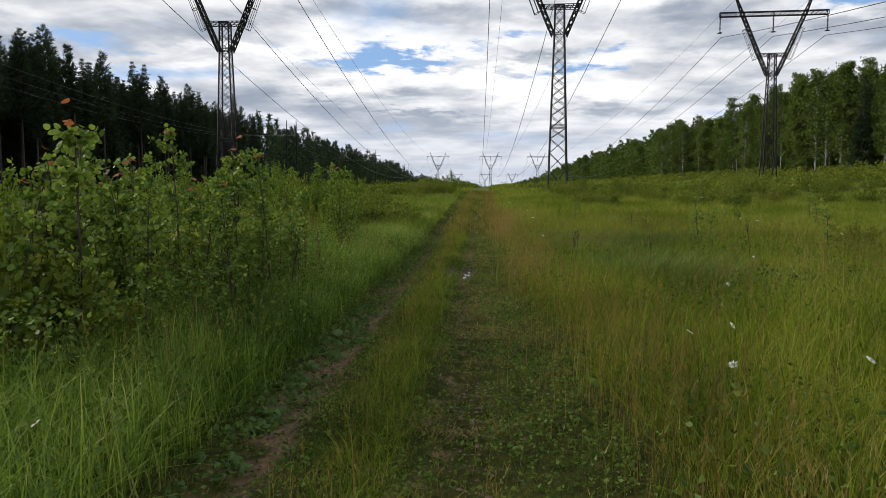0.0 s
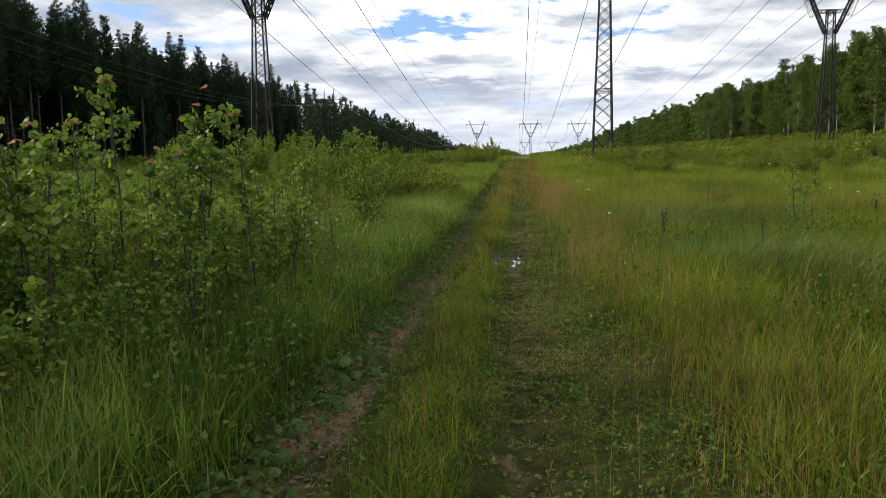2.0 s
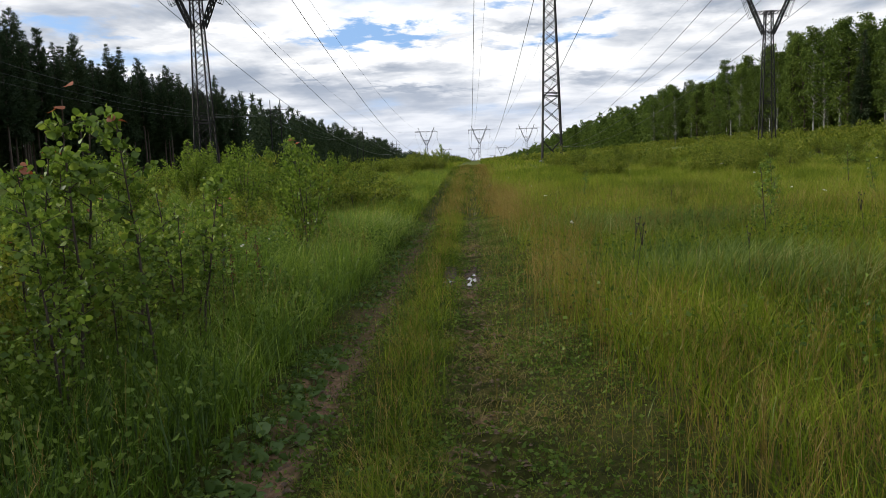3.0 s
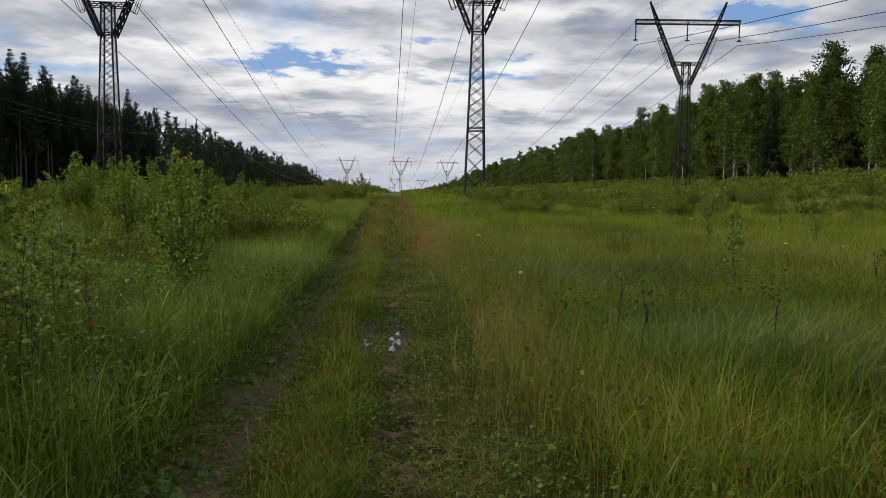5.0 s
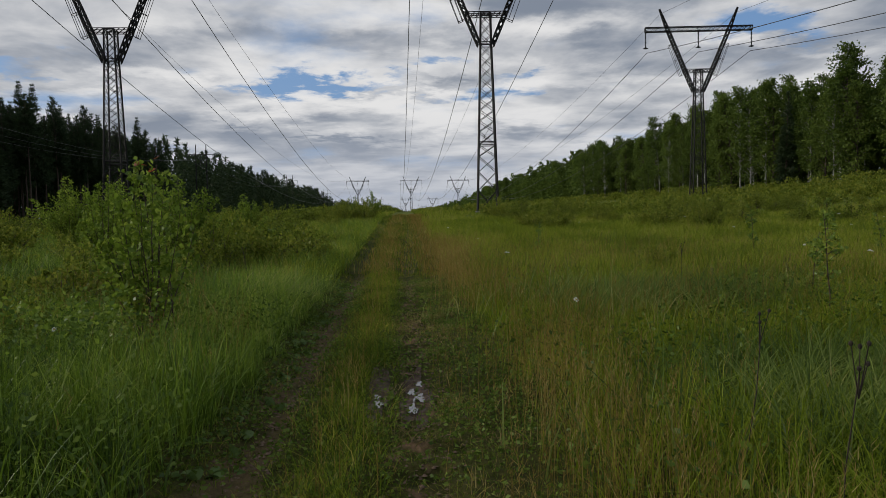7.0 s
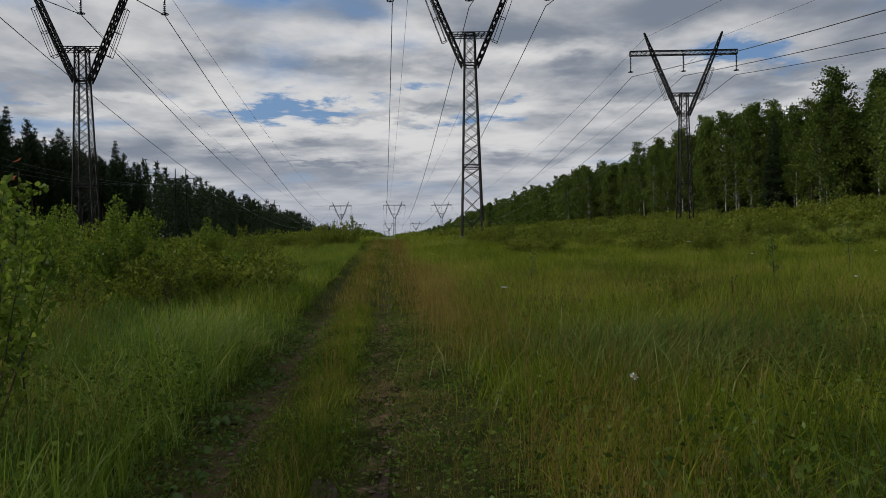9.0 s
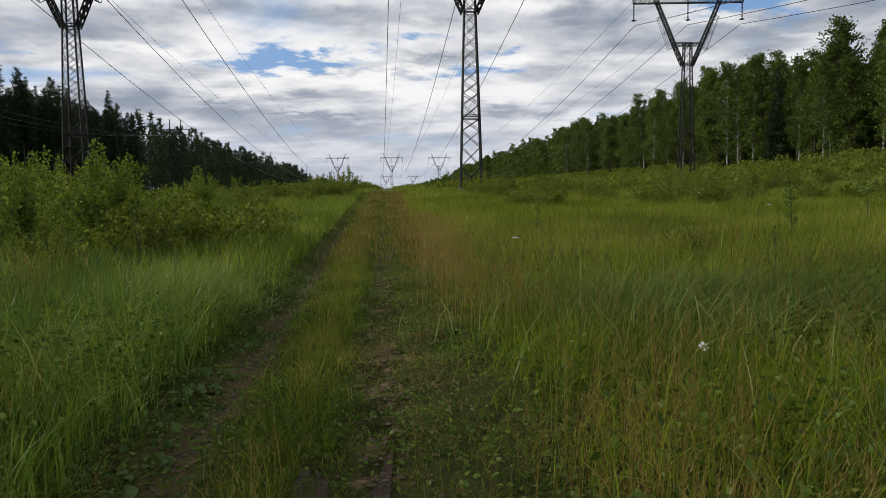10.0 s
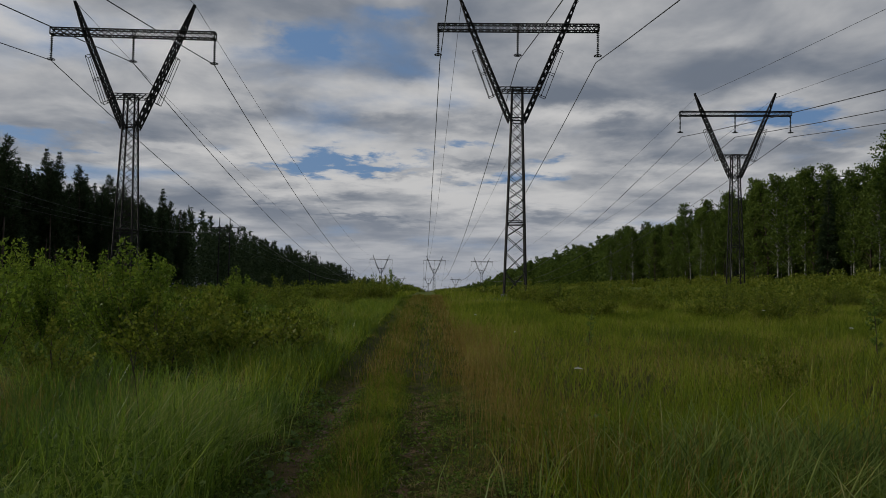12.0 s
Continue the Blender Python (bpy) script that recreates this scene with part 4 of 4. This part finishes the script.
ROSETTE = [rosette_mould(), rosette_mould()]
for k in range(270):
    y = rng.uniform(2.5, 24) if k < 170 else rng.uniform(5.2, 10.5)
    plant(ROSETTE[k % 2], float(rut_left(y)) + rng.normal() * 0.11 - 0.16, y, rng.uniform(0, 360), rng.uniform(0.35, 0.8) if k < 170 else rng.uniform(0.45, 0.9), 0.01)


# ---------- the wet hollow in the rut ----------
def hollow(name, cx, cy, rx, ry, up_by, material, label):
    n = 28
    a = np.linspace(0, 2 * np.pi, n, endpoint=False)
    wob = 0.95 + 0.2 * np.sin(a * 3 + cx * 9) + 0.17 * np.sin(a * 5 + cy) + 0.12 * np.sin(a * 9 + cx * 31) + rng.normal(size=n) * 0.09
    v = [(cx, cy, 0)]
    for f in (0.5, 1.0):
        v += [(cx + math.cos(t) * rx * w * f, cy + math.sin(t) * ry * w * f, 0) for t, w in zip(a, wob)]
    v = np.array(v)
    v[:, 2] = land(v[:, 0], v[:, 1]) + up_by
    if material is M_WATER:
        v[:, 2] = float(land(cx, cy)) + up_by
    i = np.arange(n)
    tris = np.stack([i * 0, 1 + i, 1 + (i + 1) % n], 1)
    quads = np.stack([1 + i, 1 + n + i, 1 + n + (i + 1) % n, 1 + (i + 1) % n], 1)
    ob = new(name, np_mesh(name, v, quads, tris, [material], soft=True))
    tagged(ob, label, "puddle", kind="structure")


hollow("mud_patch", -0.60, 14.2, 0.10, 0.95, 0.006, M_MUD, "pinkish wet mud in the wheel rut")
hollow("mud_patch", -0.31, 14.2, 0.12, 0.95, 0.006, M_MUD, "pinkish wet mud in the wheel rut")
for k, (px, py, rx, ry) in enumerate(((-0.34, 13.8, 0.04, 0.14), (-0.28, 14.12, 0.05, 0.13), (-0.34, 14.4, 0.035, 0.11), (-0.27, 14.66, 0.03, 0.10), (-0.60, 13.8, 0.035, 0.11), (-0.62, 14.1, 0.028, 0.10))):
    hollow(f"puddle_{k + 1}", px, py, rx, ry, 0.014, M_WATER, "small shallow puddle reflecting the sky")


# ---------- grass ----------
def wave(x, y, s, o):
    """A slow field between 0 and 1 that makes patches."""
    return 0.5 + 0.25 * (np.sin(x * s + o + 1.7 * np.sin(y * s * 0.6 + o)) + np.sin(y * s * 0.9 - o * 2 + 1.3 * np.sin(x * s * 0.7)))


def scatter(n, x0, x1, y0, y1, keep):
    x, y = rng.uniform(x0, x1, n), rng.uniform(y0, y1, n)
    k = rng.uniform(0, 1, n) < keep(x, y)
    return x[k], y[k]


def off_track(x, y):
    """0 in the wheel ruts and on the track, 1 in the open meadow."""
    return np.maximum(smooth(-x, -rut_left(y) + 0.12, -rut_left(y) + 0.5), smooth(x, rut_right(y) + 0.42 + 0.18 * smooth(y, 12, 8), rut_right(y) + 1.5))


def dry_spot(x, y):
    """Where no grass stands: the two wet strips of the hollow."""
    strips = (np.abs(x + 0.61) < 0.10 + 0.03 * np.sin(y * 23)) | (np.abs(x + 0.31) < 0.11 + 0.03 * np.sin(y * 19))
    return strips & (np.abs(y - 14.2) < 0.9)


def tuft_points(x, y, spread):
    """Gathers blades into tussocks."""
    k = rng.integers(0, len(x), len(x))
    pull = rng.uniform(0, 1, len(x)) < 0.6
    gx, gy = x[k % max(1, len(x) // 14)], y[k % max(1, len(x) // 14)]
    return np.where(pull, gx + rng.normal(size=len(x)) * spread, x), np.where(pull, gy + rng.normal(size=len(x)) * spread, y)


def grass_field(name, x, y, high, wide, bend, material, label, levels=(0.0, 0.4, 0.75), flop=0.35, azimuth=None):
    n = len(x)
    base = np.stack([x, y, land(x, y) - 0.01], 1)
    az = rng.uniform(0, 2 * np.pi, n) if azimuth is None else azimuth
    ob = new(name, np_mesh(name, *ribbons(base, high, wide, az, bend, levels, az + np.pi / 2 + rng.normal(size=n) * 0.5, flop), [material]))
    tagged(ob, label, "grass", kind="stuff")


def draw(n, lo, hi):
    return rng.uniform(lo, hi, n)


# the meadow to the east of the track
x, y = scatter(140000, -0.1, 8.5, 0.6, 22, lambda x, y: off_track(x, y) * np.clip(1.25 - x * 0.09, 0.25, 1))
x, y = tuft_points(x, y, 0.09)
ok = off_track(x, y) > rng.uniform(0, 0.8, len(x))
x, y = x[ok], y[ok]
n = len(x)
grass_field("meadow_grass", x, y, (0.2 + 0.55 * rng.uniform(0, 1, n) ** 1.4) * (0.6 + 0.6 * wave(x, y, 1.5, 1)) * (0.45 + 0.55 * off_track(x, y)) * (1 - 0.2 * smooth(y, 10, 16)), 0.004 + 0.009 * rng.uniform(0, 1, n) ** 2, 0.15 + 1.25 * rng.uniform(0, 1, n) ** 1.2, M_GRASS, "tall green and yellowing meadow grass")
# the lush verge to the west
x, y = scatter(125000, -7.0, -1.4, 0.6, 22, lambda x, y: off_track(x, y) * np.clip(1.35 + x * 0.13, 0.3, 1))
x, y = tuft_points(x, y, 0.08)
ok = off_track(x, y) > rng.uniform(0, 0.8, len(x))
x, y = x[ok], y[ok]
n = len(x)
grass_field("verge_grass", x, y, (0.18 + 0.52 * rng.uniform(0, 1, n) ** 1.3) * (0.65 + 0.55 * wave(x, y, 1.4, 4)) * (0.4 + 0.6 * off_track(x, y)), 0.004 + 0.011 * rng.uniform(0, 1, n) ** 2, 0.1 + 1.1 * rng.uniform(0, 1, n) ** 1.4, M_VERGE, "lush tall green grass beside the track")
# short grass on the track and between its ruts
x, y = scatter(125000, -2.3, 0.9, 0.6, 26, lambda x, y: (1 - 0.93 * np.exp(-((x - rut_left(y) - 0.06) / 0.14) ** 2)) * (1 - 0.5 * np.exp(-((x - rut_right(y)) / 0.13) ** 2)))
n = len(x)
mid = np.exp(-((x - (rut_left(y) + rut_right(y)) / 2 - 0.06) / 0.26) ** 2)
wet = dry_spot(x, y)
x, y, mid = x[~wet], y[~wet], mid[~wet]
n = len(x)
grass_field("track_grass", x, y, draw(n, 0.02, 0.09) + mid * draw(n, 0.03, 0.2), draw(n, 0.003, 0.007), draw(n, 0.4, 1.6), M_TRACK, "short trodden grass on the wheel track", (0.0, 0.55))
# dry straw lying in the eastern rut
cx, cy = rng.uniform(-0.55, 0.3, 60), np.concatenate([rng.uniform(2, 24, 40), rng.uniform(8.8, 10.4, 8), rng.uniform(16.0, 18.6, 12)])
k = rng.integers(0, 60, 5600)
x, y = cx[k] + rng.normal(size=5600) * 0.17, cy[k] + rng.normal(size=5600) * 0.12
ok = ~dry_spot(x, y)
x, y = x[ok], y[ok]
n = len(x)
grass_field("flattened_straw", x, y, draw(n, 0.06, 0.2), draw(n, 0.003, 0.006), draw(n, 1.0, 1.9), M_STRAW, "yellow flattened straw in the wheel rut", (0.0, 0.55), 0.5)
# brown bent grass with fine panicles
def bent_grass(x, y, high):
    ok = ~dry_spot(x, y)
    x, y, high = x[ok], y[ok], high[ok]
    n = len(x)
    base = np.stack([x, y, land(x, y)], 1)
    az, bend = rng.uniform(0, 2 * np.pi, n), rng.uniform(0.05, 0.3, n)
    pieces = [ribbons(base, high, np.full(n, 0.0028), az, bend, (0.0, 0.55))]
    for k in range(7):
        t = 0.72 + 0.035 * k
        p = base + np.stack([np.cos(az) * bend * high * t ** 1.8, np.sin(az) * bend * high * t ** 1.8, high * (t - 0.35 * bend * t * t)], 1)
        a2 = rng.uniform(0, 2 * np.pi, n)
        pieces.append(ribbons(p, high * rng.uniform(0.05, 0.13, n), np.full(n, 0.0034), a2, rng.uniform(0.3, 1.0, n), (0.0,)))
    ob = new("bent_grass", np_mesh("bent_grass", *join(pieces), [M_SEED]))
    tagged(ob, "fine brownish bent grass in seed", "grass", kind="stuff")


x, y = scatter(36000, -0.2, 5.0, 1.0, 34, lambda x, y: (np.exp(-((x - 0.72 - 0.35 * smooth(y, 12, 8) - 0.15 * np.sin(y * 0.5)) / 0.36) ** 2) + 0.05) * smooth(wave(x, y, 1.1, 6), 0.1, 0.5))
bent_grass(x, y, rng.uniform(0.35, 0.75, len(x)))
x, y = scatter(12000, 0.9, 9.0, 2.5, 30, lambda x, y: smooth(wave(x, y, 0.8, 9), 0.2, 0.65) * (1 - 0.6 * smooth(y, 14, 30)) * 0.8)
bent_grass(x, y, rng.uniform(0.45, 0.8, len(x)))
x, y = scatter(3500, -5.0, -1.8, 1.0, 20, lambda x, y: smooth(wave(x, y, 1.4, 2), 0.3, 0.7))
bent_grass(x, y, rng.uniform(0.4, 0.8, len(x)))
x, y = scatter(2600, -1.3, -0.5, 1.0, 40, lambda x, y: np.exp(-((x - (rut_left(y) + rut_right(y)) / 2 - 0.06) / 0.2) ** 2))
bent_grass(x, y, rng.uniform(0.22, 0.5, len(x)))
# greener blades along the middle of the track
x, y = scatter(26000, -1.3, -0.45, 1.0, 26, lambda x, y: np.exp(-((x - (rut_left(y) + rut_right(y)) / 2 - 0.1) / 0.2) ** 2) * (0.35 + wave(x, y, 1.6, 3)))
ok = ~dry_spot(x, y)
x, y = x[ok], y[ok]
n = len(x)
grass_field("crown_grass", x, y, 0.06 + 0.26 * rng.uniform(0, 1, n) ** 1.5, draw(n, 0.003, 0.008), draw(n, 0.3, 1.4), M_GRASS, "green tufts along the middle of the track", (0.0, 0.4, 0.75))
# long arching blades that stand out on both sides
for name, x0, x1, mat in (("arching_meadow_grass", 0.5, 6.0, M_GRASS), ("arching_verge_grass", -4.5, -1.75, M_VERGE)):
    x, y = scatter(7000, x0, x1, 1.0, 18, lambda x, y: off_track(x, y) * (0.3 + 0.7 * smooth(wave(x, y, 1.9, 7), 0.35, 0.7)))
    x, y = tuft_points(x, y, 0.06)
    ok = off_track(x, y) > 0.6
    x, y = x[ok], y[ok]
    n = len(x)
    grass_field(name, x, y, draw(n, 0.4, 0.8), draw(n, 0.006, 0.013), draw(n, 0.4, 1.4), mat, "long arching grass blades", (0.0, 0.3, 0.55, 0.8), 0.42)
# flopped blue-green patches
for cx, cy, rx, ry, count in ((2.7, 12.4, 1.5, 1.4, 2300), (3.0, 18.0, 1.9, 1.5, 2400), (-2.4, 19.0, 0.6, 1.8, 500)):
    x, y = cx + rng.normal(size=count) * rx * 0.5, cy + rng.normal(size=count) * ry * 0.5
    grass_field("flopped_grass", x, y, draw(count, 0.5, 0.85), draw(count, 0.009, 0.017), draw(count, 0.5, 1.5), M_SEDGE, "blue-green grass flopped over by wind and rain", flop=0.38,
                azimuth=rng.normal(size=count) * 0.8 + 0.4 + 1.5 * wave(x, y, 1.3, 2))
# farther meadow, blades coarser with distance
def middle_field(name, count, y0, y1, wide, material, label, side):
    y = y0 + (y1 - y0) * rng.uniform(0, 1, count) ** 0.8
    if side > 0:
        x = rng.uniform(-0.2, 1, count) * (4 + y * 0.55)
    else:
        x = -1.2 - rng.uniform(0, 1, count) * (3 + y * 0.5)
    ok = (off_track(x, y) > rng.uniform(0.1, 0.9, count)) & ~((y < 22) & (np.abs(x + 0.4) < (8.2 if side > 0 else 6.4)))
    x, y = tuft_points(x[ok], y[ok], 0.25)
    ok = off_track(x, y) > 0.5
    x, y = x[ok], y[ok]
    n = len(x)
    grow = 0.7 + 0.5 * wave(x, y, 0.35, 3)
    grass_field(name, x, y, draw(n, 0.3, 0.72) * grow, draw(n, 0.7, 1.3) * wide * (0.6 + y / 45), draw(n, 0.25, 1.3), material, label, (0.0, 0.55))


middle_field("far_meadow_grass", 120000, 16, 62, 0.011, M_FAR, "tall meadow grass further along the clearing", 1)
middle_field("far_verge_grass", 75000, 16, 62, 0.013, M_VERGE, "tall green grass further along the clearing", -1)
middle_field("distant_meadow_grass", 45000, 60, 150, 0.022, M_FAR, "distant meadow grass under the power line", 1)
middle_field("distant_verge_grass", 30000, 60, 150, 0.022, M_FAR, "distant meadow grass towards the pine wood", -1)
x, y = scatter(42000, -2.9, 1.3, 25, 85, lambda x, y: 1 - 0.6 * np.exp(-((x - rut_left(y)) / 0.2) ** 2) - 0.45 * np.exp(-((x - rut_right(y)) / 0.2) ** 2))
n = len(x)
grass_field("far_track_grass", x, y, draw(n, 0.05, 0.2) + 0.15 * np.exp(-((x + 0.95) / 0.3) ** 2), draw(n, 0.01, 0.018) * (0.5 + y / 60), draw(n, 0.1, 0.9), M_TRACK, "short grass along the far track", (0.0, 0.55))
x, y = scatter(16000, -2.4, 1.6, 25, 80, lambda x, y: np.exp(-((x - 0.5) / 0.6) ** 2) + np.exp(-((x + 1.0) / 0.35) ** 2))
n = len(x)
grass_field("track_edge_grass", x, y, draw(n, 0.12, 0.4), draw(n, 0.01, 0.02) * (0.5 + y / 60), draw(n, 0.1, 0.7), M_SEED, "brownish grass along the far track", (0.0, 0.55))


# low broad-leaved herbs among the grass
def herbs(name, x, y, low, high, size, material, label):
    n = len(x)
    p = np.stack([x, y, land(x, y) + rng.uniform(low, high, n)], 1)
    w = rng.normal(size=(n, 3))
    w[:, 2] = np.abs(w[:, 2]) * 0.4
    ob = new(name, np_mesh(name, *leaves(p, w, rng.uniform(0.45, 1.5, n) * size, 0.30, 0.12), [material]))
    tagged(ob, label, "herbs", kind="stuff")


x, y = scatter(95000, -2.4, 0.9, 1.0, 24, lambda x, y: (0.25 + 0.75 * smooth(wave(x, y, 2.6, 5), 0.15, 0.75)) * (1 - 0.75 * np.exp(-((x - rut_left(y) - 0.08) / 0.10) ** 2)) * (1 - 0.4 * np.exp(-((x - rut_right(y)) / 0.15) ** 2)))
herbs("track_herbs", x, y, 0.0, 0.055, 0.030, M_HERB, "small low herb leaves on the trodden track")
x, y = scatter(70000, -7, 8, 1.0, 20, lambda x, y: off_track(x, y) * smooth(wave(x, y, 1.2, 8), 0.35, 0.7))
herbs("meadow_herbs", x, y, 0.08, 0.40, 0.045, M_HERB, "small herb leaves scattered among the meadow grass")
x, y = scatter(26000, -6.5, -1.75, 1.0, 18, lambda x, y: off_track(x, y) * smooth(wave(x, y, 1.7, 11), 0.3, 0.62))
herbs("verge_herbs", x, y, 0.05, 0.45, 0.04, M_HERB, "leafy weeds among the verge grass")


x, y = scatter(42000, -6.5, -2.3, 4.5, 15, lambda x, y: smooth(-x, 2.25, 2.9) * smooth(wave(x, y, 2.1, 13), 0.2, 0.6))
herbs("verge_weeds", x, y, 0.15, 0.72, 0.042, M_ASPEN, "dense leafy weeds and seedlings between the saplings")


# coarser meadow around and behind the walk
n = 42000
x, y = rng.uniform(-18, 18, n), rng.uniform(-14, 24, n)
ok = (off_track(x, y) > 0.3) & ~((x > -6.6) & (x < 8.1) & (y > 0.8))
x, y = x[ok], y[ok]
n = len(x)
grass_field("outer_meadow_grass", x, y, draw(n, 0.25, 0.6) * (0.6 + 0.6 * wave(x, y, 0.9, 5)), draw(n, 0.015, 0.03), draw(n, 0.1, 0.9), M_GRASS, "tall meadow grass beside the track", (0.0, 0.55))


# crumbs of earth in the ruts
def clods(count):
    y = rng.uniform(2, 24, count)
    x = np.where(rng.uniform(0, 1, count) < 0.45, rut_left(y) + 0.1, rut_right(y) + 0.05) + rng.normal(size=count) * 0.11
    r = rng.uniform(0.006, 0.024, count) * rng.uniform(0.5, 1, count)
    c = np.stack([x, y, land(x, y) + r * 0.3], 1)
    way = np.array([(1, 0, 0), (0, 1, 0), (-1, 0, 0), (0, -1, 0), (0, 0, 0.7)], float)
    v = (c[:, None] + way[None] * r[:, None, None] * rng.uniform(0.6, 1.4, (count, 5, 1))).reshape(-1, 3)
    o = (np.arange(count) * 5)[:, None]
    t = np.concatenate([o + np.array(k) for k in ((0, 1, 4), (1, 2, 4), (2, 3, 4), (3, 0, 4))])
    tagged(new("earth_clods", np_mesh("earth_clods", v, None, t, [M_CLOD])), "small crumbs of brown earth in the ruts", "soil", kind="stuff")


clods(5200)
